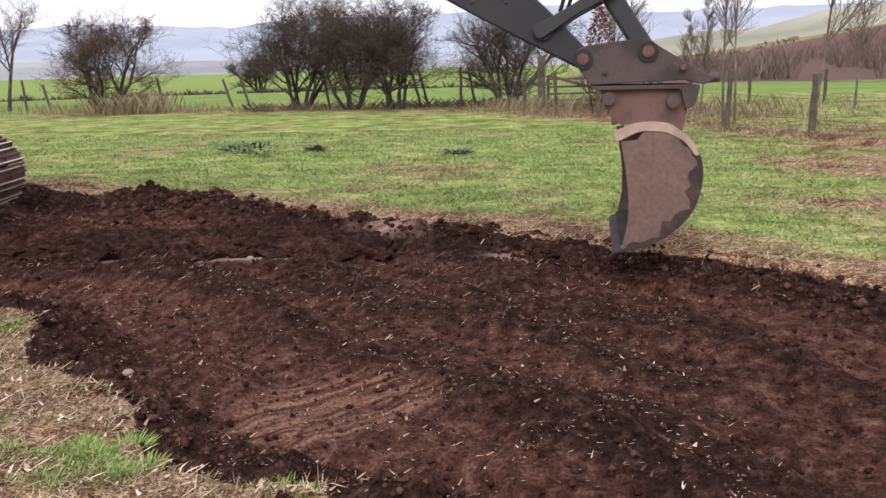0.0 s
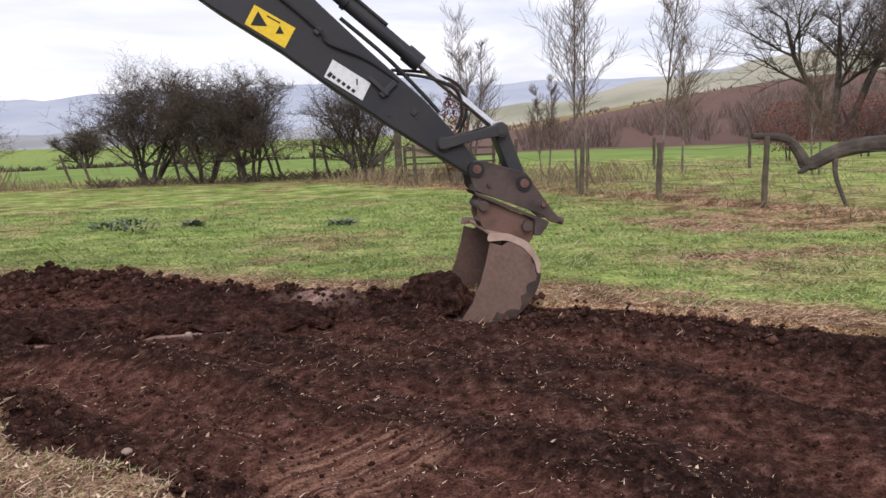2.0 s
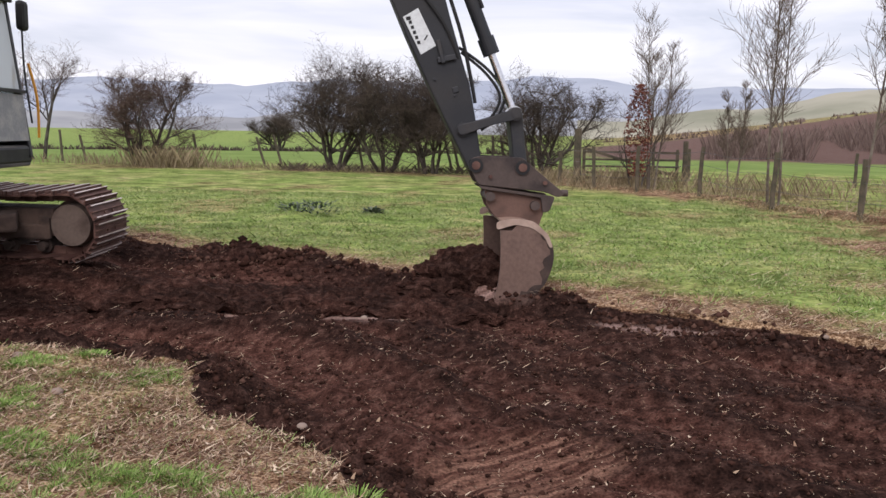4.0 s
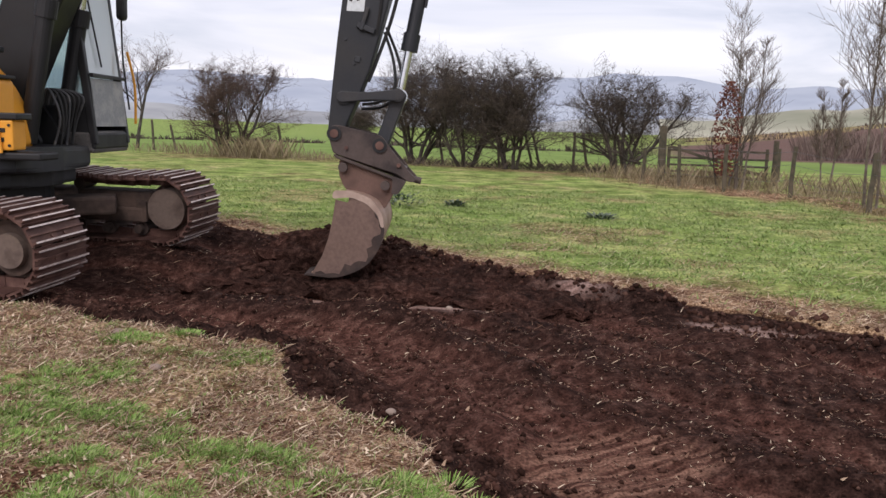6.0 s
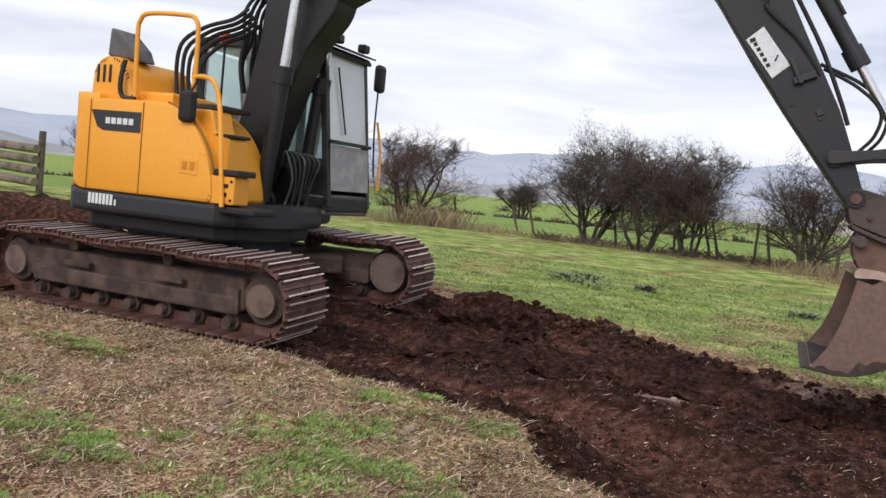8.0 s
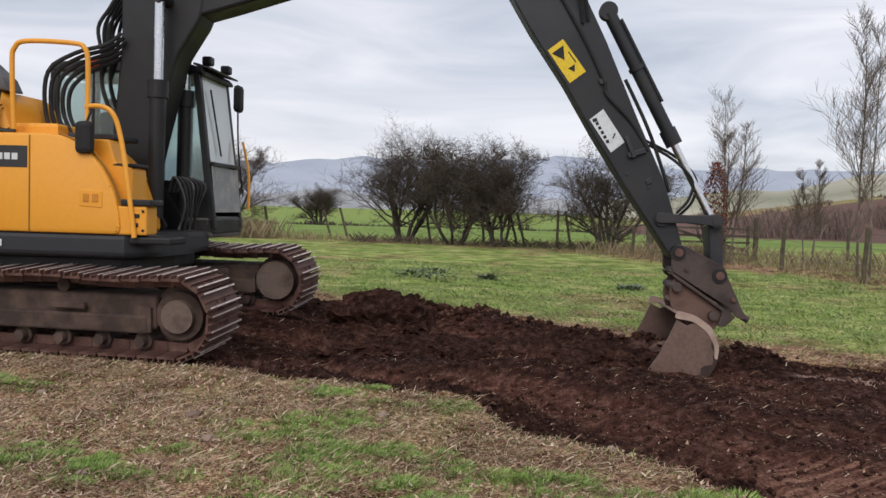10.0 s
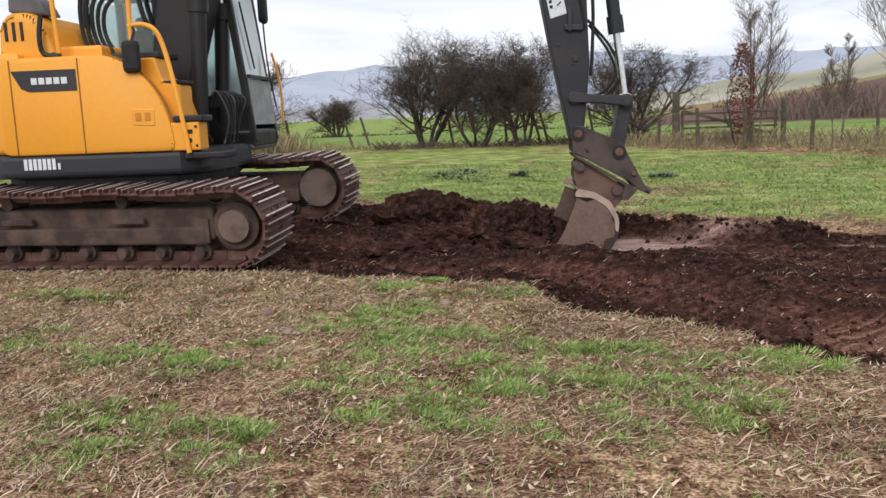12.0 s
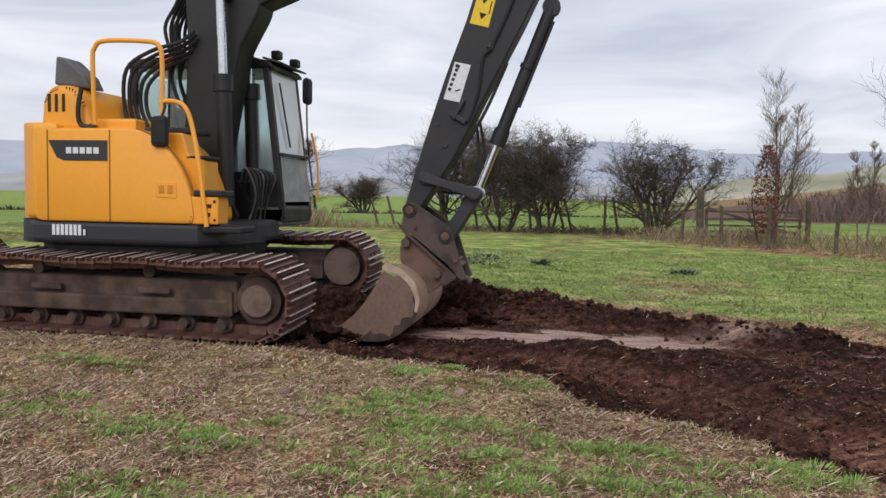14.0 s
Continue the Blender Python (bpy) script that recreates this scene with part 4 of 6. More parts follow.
# pipes and hoses along the stick
for pts, r in (([(2.9, -0.17, 0.0), (2.1, -0.175, -0.06), (1.62, -0.175, -0.06), (1.5, -0.175, -0.03), (1.2, -0.17, -0.12), (0.9, -0.15, -0.15)], 0.014),
               ([(1.55, -0.12, -0.24), (1.1, -0.10, -0.24), (0.7, -0.10, -0.20), (0.5, -0.1, -0.17)], 0.016),
               ([(0.95, -0.02, -0.20), (0.72, -0.05, -0.34), (0.5, -0.06, -0.40), (0.36, -0.05, -0.30), (0.30, -0.04, -0.16)], 0.013),
               ([(1.0, 0.05, -0.20), (0.74, 0.03, -0.38), (0.5, 0.02, -0.45), (0.33, 0.02, -0.34), (0.26, 0.02, -0.16)], 0.013)):
    part("hydraulic_hose", tube(B(), smooth_line(pts, 6), r, 8), M_RUBBER, stick, "thin black hydraulic hose")
for k in (0.0, 0.05):
    bm = tube(B(), smooth_line([(2.15, -0.17, -0.16 + k), (2.45, -0.23, -0.24 + k), (2.85, -0.26, -0.20 + k), (3.15, -0.24, -0.05 + k), (3.40, -0.17, 0.02 + k)], 6), 0.016, 8)
    part("hydraulic_hose", bm, M_RUBBER, stick, "looped black hydraulic hose")
bm = B()
box(bm, 0.93, -0.17, -0.05, 0.05, 0.04, 0.16, 0.008, (0, 8, 0))
box(bm, 1.0, -0.18, -0.02, 0.20, 0.035, 0.035, 0.008, (0, 4, 0))
part("valve_block", bm, M_GREY, stick)
part("pipe_clamp", box(B(), 1.62, -0.17, -0.05, 0.05, 0.03, 0.06, 0.008), M_GREY, stick)
part("grease_plate", box(B(), 0.66, -0.16, -0.04, 0.05, 0.012, 0.05, 0.005), M_GREY, stick)
# linkage
bm = B()
for y in (-0.185, 0.185):
    plate(bm, rounded([(-0.055, -0.05), (-0.055, 0.05), (0.25, 0.035), (0.545, 0.055), (0.545, -0.055), (0.25, -0.035)], 0.05), y - 0.02, y + 0.02, 0.006)
pin(bm, 0.49, 0.0, 0.20, 0.06)
lever = part("bucket_lever", bm, M_GREY, excavator, "dark grey pair of bucket levers")
bm = B()
plate(bm, rounded([(-0.06, -0.065), (-0.06, 0.065), (0.24, 0.06), (0.53, 0.065), (0.53, -0.065), (0.24, -0.06)], 0.06), -0.12, 0.12, 0.012)
link = part("bucket_link", bm, M_GREY, excavator, "dark grey bucket link")
bm = B()
rod(bm, (0.0, 0, 0), (1.32, 0, 0), 0.062, seg=20)
rod(bm, (1.20, 0, 0), (1.36, 0, 0), 0.078, seg=20)
rod(bm, (-0.02, -0.05, 0), (-0.02, 0.05, 0), 0.085, seg=18)
rod(bm, (0.55, 0, 0), (0.59, 0, 0), 0.075, seg=20)
rod(bm, (0.95, -0.03, 0.07), (0.1, -0.03, 0.07), 0.014, seg=8)
barrel = part("bucket_cylinder", bm, M_STICK, excavator, "dark grey bucket cylinder barrel")
bm = B()
rod(bm, (-1.25, 0, 0), (-0.06, 0, 0), 0.036, seg=18)
rod(bm, (0, -0.05, 0), (0, 0.05, 0), 0.075, seg=18)
ram = part("cylinder_rod", bm, M_CHROME, excavator, "bright chromed cylinder rod")
# boom cylinders
boom_rams = []
for y in (-0.36, 0.33):
    bm = B()
    rod(bm, (0, y, 0), (1.22, y, 0), 0.075, seg=20)
    rod(bm, (1.10, y, 0), (1.26, y, 0), 0.095, seg=20)
    a = part("boom_cylinder", bm, M_BLACK, excavator)
    bm = rod(B(), (-1.3, y, 0), (0, y, 0), 0.045, seg=18)
    b = part("cylinder_rod", bm, M_CHROME, excavator)
    boom_rams.append((a, b))
for i in range(6):
    y = -0.15 + 0.06 * i
    k = 0.03 * (i % 3)
    bm = tube(B(), smooth_line([(0.7, y, 0.30 + k), (0.95, y, 0.42 + k), (1.2, y, 0.46), (1.45, y, 0.54 - k), (1.65, y, 0.46), (1.8, y, 0.40)], 5), 0.018, 8)
    part("hydraulic_hose", bm, M_RUBBER, lower_boom, "black hydraulic hose")

# --- quick hitch and bucket, about the stick's pin ---
bm = B()
HITCH = [(-0.055, -0.01), (-0.045, 0.055), (0.02, 0.08), (0.40, 0.085), (0.46, 0.03), (0.71, -0.155), (0.77, -0.19), (0.77, -0.225), (0.71, -0.24), (0.62, -0.20), (0.03, -0.165)]
for y in (-0.20, 0.20):
    plate(bm, rounded(HITCH, 0.03), y - 0.018, y + 0.018, 0.006)
box(bm, 0.36, 0, -0.15, 0.62, 0.36, 0.05, 0.01)
hitch = part("quick_hitch", bm, M_HITCH, excavator, "brown dusty quick hitch with side plates")
for x, z, r in ((0, 0, 0.062), (0.40, 0.0, 0.062)):
    part("pin_boss", rod(B(), (x, -0.235, z), (x, 0.235, z), r, seg=20), M_BLACK, hitch)
for x, z, r in ((0, 0, 0.036), (0.40, 0.0, 0.036), (0.13, -0.09, 0.016), (0.60, -0.12, 0.018)):
    part("pin", rod(B(), (x, -0.246, z), (x, 0.246, z), r, seg=14), M_RUST, hitch)
bm = B()
rod(bm, (0.76, -0.14, -0.205), (0.82, -0.14, -0.205), 0.03, seg=12)
plate(bm, rounded([(0.03, -0.17), (0.70, -0.235), (0.66, -0.36), (0.60, -0.38), (0.58, -0.25), (0.06, -0.20)], 0.02), -0.215, -0.18, 0.005)
plate(bm, rounded([(0.03, -0.17), (0.70, -0.235), (0.66, -0.36), (0.60, -0.38), (0.58, -0.25), (0.06, -0.20)], 0.02), 0.18, 0.215, 0.005)
part("hitch_jaw", bm, M_HITCH, hitch)
BW = 0.62
ARC = [(0.14, -1.15), (0.30, -1.135), (0.44, -1.07), (0.57, -0.945), (0.635, -0.76), (0.62, -0.60), (0.52, -0.47), (0.38, -0.43), (0.22, -0.44)]
arc = [(p.x, p.z) for p in smooth_line([(x, 0, z) for x, z in ARC], 4)]
bm = B()
t = 0.022
inner = []
for i, (x, z) in enumerate(arc):
    a, b = arc[max(i - 1, 0)], arc[min(i + 1, len(arc) - 1)]
    d = Vector((b[0] - a[0], b[1] - a[1])).normalized()
    inner.append((x - d.y * t, z + d.x * t))
plate_out = arc + inner[::-1]
plate(bm, plate_out, -BW + 0.012, BW - 0.012)
bucket = part("bucket", bm, M_BUCKET, excavator, "scoured steel digging bucket with muddy edges", True)
SIDEP = arc[:-3] + [(0.28, -0.50), (0.185, -0.50), (0.20, -0.66), (0.205, -0.82), (0.19, -0.98)]
for y in (-BW, BW - 0.022):
    part("side_plate", plate(B(), SIDEP, y, y + 0.022, 0.0), M_PLATE, bucket, "scratched bucket side plate")
bm = B()
# Thin inner lining, much darker than the outer shell.
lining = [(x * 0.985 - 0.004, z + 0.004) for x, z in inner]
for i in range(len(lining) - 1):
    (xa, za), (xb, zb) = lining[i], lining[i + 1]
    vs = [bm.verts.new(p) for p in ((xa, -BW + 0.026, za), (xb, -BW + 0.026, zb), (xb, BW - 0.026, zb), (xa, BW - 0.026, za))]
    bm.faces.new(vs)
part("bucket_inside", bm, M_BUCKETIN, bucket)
bm = plate(B(), [(0.08, -1.172), (0.10, -1.150), (0.30, -1.112), (0.30, -1.138)], -BW - 0.01, BW + 0.01, 0.004)
part("cutting_edge", bm, M_CRUST, bucket, "worn soil-stained cutting edge")
# worn pale band with painted-in lit edge over the side plate; mud caked along its rounded edge
BAND = rounded([(0.155, -0.50), (0.15, -0.43), (0.30, -0.395), (0.46, -0.415), (0.585, -0.52), (0.625, -0.62), (0.60, -0.625), (0.55, -0.535), (0.44, -0.465), (0.30, -0.447)], 0.04)
mud_rng = random.Random(77)
rim = arc[1:25]
crust = []
for i, (x, z) in enumerate(rim):
    d = Vector((rim[min(i + 1, len(rim) - 1)][0] - rim[max(i - 1, 0)][0], rim[min(i + 1, len(rim) - 1)][1] - rim[max(i - 1, 0)][1])).normalized()
    k = (0.055 + 0.026 * math.sin(i * 0.9 + 1.0) + 0.020 * math.sin(i * 2.1) + 0.014 * mud_rng.random()) * math.sin(math.pi * (i + 0.6) / len(rim)) ** 0.5
    crust.append((x - d.y * k, z + d.x * k))
for y, w in ((-BW - 0.005, 1), (BW + 0.001, -1)):
    part("wear_band", plate(B(), BAND, y - 0.002, y + 0.006), M_BAND, bucket, "scoured band, lit top edge in its pale colour")
    part("mud_crust", plate(B(), rim + crust[::-1], y, y + 0.004), M_CRUST, bucket, "dark caked mud")
for y in (-0.15, 0.13):
    bm = plate(B(), rounded([(0.09, -0.20), (0.60, -0.26), (0.62, -0.36), (0.58, -0.52), (0.30, -0.46), (0.20, -0.44), (0.12, -0.34)], 0.03), y - 0.016, y + 0.016, 0.004)
    part("bucket_ear", bm, M_EAR, bucket, "worn bucket ear")
bm = B()
box(bm, 0.36, -0.01, -0.40, 0.40, 0.28, 0.05, 0.012, (0, 8, 0))
part("bucket_neck", bm, M_EAR, bucket)
for x, z in ((0.14, -0.26), (0.53, -0.32)):
    part("bucket_pin", rod(B(), (x, -0.225, z), (x, 0.225, z), 0.040, seg=16), M_HITCH, bucket)

for ob in (hitch, bucket, *hitch.children, *bucket.children):
    ob.data.transform(Matrix.Scale(1.06, 4))
for ob in (stick, *stick.children_recursive):
    ob.data.transform(Matrix.Diagonal((1.05, 1.0, 1.05, 1.0)))

# ==== trees and hedge ====


def limb(verts, faces, a, b, ra, rb, seg):
    d = (b - a).normalized()
    side = d.cross(Vector((0.3, 0.2, 0.9)) if abs(d.z) < 0.95 else Vector((1, 0, 0))).normalized()
    up = d.cross(side)
    k = len(verts)
    for p, r in ((a, ra), (b, rb)):
        for j in range(seg):
            an = 2 * math.pi * j / seg
            verts.append(p + (side * math.cos(an) + up * math.sin(an)) * r)
    for j in range(seg):
        faces.append((k + j, k + (j + 1) % seg, k + seg + (j + 1) % seg, k + seg + j))


def grow(rng, store, p, d, length, r, level, top, crook, up_pull, split, spread, ratio=(0.42, 0.68), bare=1):
    """One branch in short crooked runs, with side branches; thick wood and twigs are stored apart."""
    runs = (9 if bare > 1 and level == 0 else 4) if level < 2 else 3
    rr = r
    for i in range(runs):
        d = (d + Vector((rng.uniform(-1, 1), rng.uniform(-1, 1), rng.uniform(-0.8, 0.8))) * crook + Vector((0, 0, up_pull))).normalized()
        q = p + d * (length / runs)
        r2 = rr * (0.86 if i < runs - 1 else 0.70)
        v, f = store[0] if level < 2 else store[1]
        limb(v, f, p, q, rr, r2, 7 if level == 0 else (5 if level == 1 else 3))
        p, rr = q, r2
        if level < top:
            n = split[level] if (i >= bare or level > 0) else 0
            for _ in range(n):
                out = Vector((rng.uniform(-1, 1), rng.uniform(-1, 1), rng.uniform(-0.25, 0.7))).normalized()
                nd = (d * (1 - spread) + out * spread).normalized()
                grow(rng, store, p, nd, length * rng.uniform(*ratio) * (1.0 if level else (1.2 - 0.10 * i if bare > 1 else 1.15 - 0.22 * i)), max(rr * rng.uniform(0.45, 0.65), 0.004), level + 1, top, crook * 1.1, up_pull * 0.7, split, spread, (0.42, 0.68), bare)


def bare_tree(name, seed, x, y, height, stems, wide, label, bark, twig, r0=0.11, top=4, crook=0.30, up_pull=0.10, split=(2, 2, 2, 2), spread=0.58, lean=0.35, z=0.0, first=0.55, ratio=(0.42, 0.68), bare=1):
    rng = random.Random(seed)
    store = (([], []), ([], []))
    for s in range(stems):
        a = 2 * math.pi * (s + rng.uniform(-0.3, 0.3)) / max(stems, 1)
        d = Vector((math.cos(a) * lean * rng.uniform(0.6, 1.3), math.sin(a) * lean * rng.uniform(0.6, 1.3), 1.0)).normalized()
        base = Vector((math.cos(a), math.sin(a), 0)) * (0.12 * wide if stems > 1 else 0)
        base.z = -0.1
        grow(rng, store, base, d, height * first * rng.uniform(0.85, 1.1), r0 * rng.uniform(0.7, 1.1), 0, top, crook, up_pull, split, spread, ratio, bare)
    tree = thing(name, label, "tree", Matrix.Translation((x, y, z)))
    for nm, (v, f), m in (("trunk", store[0], bark), ("crown", store[1], twig)):
        me = bpy.data.meshes.new(nm)
        me.from_pydata([tuple(q) for q in v], [], f)
        me.materials.append(m)
        me.shade_smooth()
        part(nm, me, None, tree)
    return tree


HAW = "dark bare hawthorn in an overgrown hedge line"
HEDGE = [(-7.25, 30.3, 4.6, 6, 11), (-5.2, 29.2, 3.7, 6, 12), (-3.6, 28.8, 4.0, 6, 13), (0.1, 28.3, 3.8, 5, 15)]
for x, y, h, st, sd in HEDGE:
    bare_tree("hawthorn", sd, x, y, h * 1.13, st, 1.6, HAW, M_BARK, M_TWIG, 0.075, 4, 0.36, 0.07, (2, 2, 2, 2), 0.62, 0.38, 0.0, 0.60, (0.40, 0.70), 0)
bare_tree("hawthorn", 21, -14.7, 30.5, 4.9, 5, 1.8, "bare hawthorn with reddish twigs above tall dead grass", M_BARK, M_REDTWIG, 0.085, 4, 0.34, 0.06, (2, 2, 2, 2), 0.62, 0.45, 0.0, 0.60, (0.42, 0.70), 0)
bare_tree("hawthorn", 22, -20.6, 33.6, 5.6, 3, 2.0, "tall bare hawthorn beside old fence posts", M_BARK, M_REDTWIG, 0.11, 4, 0.30, 0.12, (2, 2, 2, 2), 0.55, 0.4)
bare_tree("hawthorn", 23, -33.0, 33.0, 4.6, 4, 2.0, "bare hedge tree behind the machine", M_BARK, M_TWIG, 0.11, 4, 0.30, 0.10, (2, 2, 2, 2), 0.58, 0.5)
bare_tree("field_tree", 24, -25.2, 85.8, 5.2, 5, 2.4, "rounded bare tree at the far edge of the field", M_BARK, M_TWIG, 0.16, 4, 0.32, 0.05, (2, 3, 2, 2), 0.64, 0.45, -0.7, 0.55, (0.42, 0.68), 0)
# young trees along the right-hand fence
SAP = "slender pale young tree, bare, by the fence"
for x, y, h, sd, st in ((4.62, 17.5, 4.9, 31, 2), (5.62, 15.6, 4.9, 32, 1), (3.0, 23.2, 4.2, 33, 3), (5.1, 23.0, 2.6, 36, 2), (9.4, 23.5, 3.6, 37, 1), (11.5, 20.0, 3.4, 38, 2)):
    bare_tree("young_tree", sd, x, y, h, st, 1.0, SAP, M_PALEBARK, M_PALETWIG, 0.038, 3, 0.045, 0.10, (3, 2, 2), 0.46, 0.07, 0.0, 0.98, (0.12, 0.27), 2)
# big trees on the slope at the right
for x, y, h, sd, st in ((30.0, 48.5, 14.5, 41, 3), (33.5, 44.0, 11.0, 42, 2), (40.0, 50.0, 15.0, 45, 3)):
    bare_tree("oak_tree", sd, x, y, h, st, 2.0, "large bare dark tree on the slope", M_BARK, M_TWIG, 0.30, 4, 0.26, 0.07, (2, 3, 3, 2), 0.58, 0.38, -0.2)


def leafy(name, seed, x, y, h, r, count, label, narrow=1.0):
    """Withered leaves on a thin bush."""
    rng = random.Random(seed)
    bush = bare_tree(name, seed, x, y, h, 2, 1.0, label, M_BARK, M_TWIG, 0.04, 2, 0.2, 0.15, (2, 2), 0.5, 0.2)
    v, f = [], []
    for _ in range(count):
        t = rng.random()
        a, q = rng.uniform(0, 6.283), r * math.sqrt(rng.random()) * (0.35 + 0.9 * math.sin(math.pi * min(1, 0.08 + t * 0.9)) ** 0.7)
        c = Vector((math.cos(a) * q, math.sin(a) * q, 0.35 + t * h * 0.95))
        u = Vector((rng.uniform(-1, 1), rng.uniform(-1, 1), rng.uniform(-1, 1))).normalized() * rng.uniform(0.03, 0.06)
        w = u.orthogonal().normalized() * rng.uniform(0.02, 0.035)
        k = len(v)
        v += [c - u, c + w, c + u, c - w]
        f.append((k, k + 1, k + 2, k + 3))
    me = bpy.data.meshes.new("leaves")
    me.from_pydata([tuple(q) for q in v], [], f)
    me.materials.append(M_REDLEAF)
    part("leaves", me, None, bush, "withered red-brown leaves")


leafy("beech_sapling", 51, 2.55, 22.6, 2.55, 0.30, 900, "narrow young beech with withered red leaves")
leafy("beech_bush", 52, 15.0, 27.5, 1.8, 1.1, 1300, "low bush with withered russet leaves")
leafy("beech_bush", 53, 18.5, 28.5, 2.0, 1.3, 1300, "low bush with withered russet leaves")

# ==== fences ====


def post(x, y, h, tilt_x, tilt_y, r, seed, label="weathered round timber fence post", group="fence posts"):
    rng = random.Random(seed)
    bm = B()
    pts = [(rng.uniform(-0.01, 0.01), rng.uniform(-0.01, 0.01), -0.25 + (h + 0.25) * i / 5) for i in range(6)]
    tube(bm, pts, r * 1.05, 10, r * 0.92)
    ob = new("fence_post", mesh_from(bm, "fence_post", M_POST, False))
    ob.matrix_basis = Matrix.Translation((x, y, ground_at(x, y)[0])) @ Euler((radians(tilt_y), radians(tilt_x), 0)).to_matrix().to_4x4()
    return tagged(ob, label, "fence post", group)


RIGHT = [(0.65, 25.0), (1.46, 22.8), (2.42, 21.5), (3.70, 20.2), (4.50, 17.15), (5.44, 15.2), (6.25, 12.65), (7.2, 9.6)]
for i, (x, y) in enumerate(RIGHT):
    post(x, y, 1.12 if i else 0.95, (1, -2, 0, 2, 1, 1, 1, 0)[i], 0, 0.050, 60 + i)
for i, (x, y, h, tx) in enumerate(((-10.9, 33.6, 1.15, -17), (-10.2, 33.6, 1.25, -15), (-6.25, 30.4, 1.2, -9), (-4.3, 31.6, 1.25, -4), (-3.0, 31.0, 1.3, -14), (-2.7, 30.8, 1.3, -15), (-1.5, 30.6, 1.35, 0), (-1.0, 30.6, 1.35, -10), (0.25, 30.0, 1.3, -12), (-13.0, 31.8, 1.2, -8), (-19.2, 33.0, 1.3, -3), (-18.2, 33.0, 1.1, -12))):
    post(x, y, h, tx, 0, 0.052, 80 + i, "leaning weathered post in the hedge line")
for i, (x, y) in enumerate(((3.6, 26.5), (5.0, 28.0), (7.6, 27.0), (9.5, 26.0), (12.0, 24.5))):
    post(x, y, 1.05, 0, 0, 0.05, 100 + i, "small weathered post beyond the fence")
post(1.15, 24.9, 1.5, 0, 0, 0.115, 120, "thick square-topped gate post", "gate posts")
post(4.35, 25.4, 1.3, 0, 0, 0.08, 121, "gate post beside the wooden gate", "gate posts")
# field gate
gate = thing("field_gate", "grey weathered five-bar timber gate", "gate", Matrix.Translation((1.30, 24.95, 0.0)) @ Matrix.Rotation(radians(8), 4, "Z"))
for i, z in enumerate((0.18, 0.34, 0.52, 0.72, 0.94)):
    part("bar", box(B(), 1.45, 0, z, 2.9, 0.03, 0.060, 0.006), M_POST, gate)
for x in (0.05, 2.85):
    part("stile", box(B(), x, 0.032, 0.58, 0.09, 0.03, 0.92, 0.006), M_POST, gate)
part("brace", box(B(), 1.45, -0.032, 0.64, 2.9, 0.025, 0.08, 0.005, (0, 16, 0)), M_POST, gate)
# wires
wires = thing("fence_wire", "thin rusty wires strung between the posts", "fence wire")
for z in (0.35, 0.7, 1.0):
    for (xa, ya), (xb, yb) in zip(RIGHT, RIGHT[1:]):
        part("wire", tube(B(), [(xa, ya, z + ground_at(xa, ya)[0]), ((xa + xb) / 2, (ya + yb) / 2, z - 0.02), (xb, yb, z + ground_at(xb, yb)[0])], 0.004, 4), M_GREYLIGHT, wires)
# log fence behind the machine
FX, FY, FZ = -16.55, 13.85, 0.38
logs = thing("log_fence", "fence of stacked weathered logs", "fence", Matrix.Translation((FX, FY, FZ)) @ Matrix.Rotation(radians(-8), 4, "Z"))
for i, z in enumerate((0.30, 0.56, 0.80, 1.04)):
    part("log", tube(B(), [(-4.5, 0, z + 0.12), (-2.2, 0.02, z + 0.06), (0.0, 0, z)], 0.10, 10), M_LOG, logs)
for x in (-4.0, -2.0, -0.05):
    part("post", tube(B(), [(x, 0.16, -0.3), (x, 0.16, 1.45)], 0.075, 10), M_POST, logs)
# fallen bough resting on the fence
bough = thing("fallen_bough", "weathered fallen bough lying on a fence post", "branch", Matrix.Translation((0, 0, 0)))
bm = tube(B(), smooth_line([(6.05, 12.70, 1.20), (6.45, 12.75, 1.18), (6.75, 12.8, 1.10), (6.95, 12.8, 0.86), (7.10, 12.8, 0.70), (7.6, 12.7, 0.92), (8.4, 12.5, 1.0), (9.6, 12.2, 0.75)], 5), 0.045, 9, 0.16)
tube(bm, smooth_line([(7.10, 12.8, 0.72), (6.98, 12.75, 0.62), (6.85, 12.7, 0.58)], 3), 0.09, 8, 0.02)
part("limb", bm, M_BARK, bough)
bm = tube(B(), smooth_line([(7.5, 12.7, 0.86), (7.45, 12.6, 0.5), (7.62, 12.5, -0.05)], 4), 0.05, 7, 0.03)
part("side_limb", bm, M_BARK, bough)

N_STRAW, N_GREEN, N_CLOD = 260000, 130000, 62000

# ==== grass, stalks, stones and clods ====


def blades(name, label, material, places, kind="stuff"):
    """Thin three-sided leaves: place, direction, length, width."""
    v, f = [], []
    for x, y, z, dx, dy, dz, ln, w in places:
        k = len(v)
        q = math.hypot(dx, dy) or 1e-3
        sx, sy = -dy / q * w, dx / q * w
        v += [(x - sx, y - sy, z), (x + sx, y + sy, z), (x + dx * ln * 0.55 + sx * 0.7, y + dy * ln * 0.55 + sy * 0.7, z + dz * ln * 0.65), (x + dx * ln, y + dy * ln, z + dz * ln)]
        f.append((k, k + 1, k + 2, k + 3))
    me = bpy.data.meshes.new(name)
    me.from_pydata(v, [], f)
    me.materials.append(material)
    return tagged(new(name, me), label, "grass", "", kind)


HGRID = {}


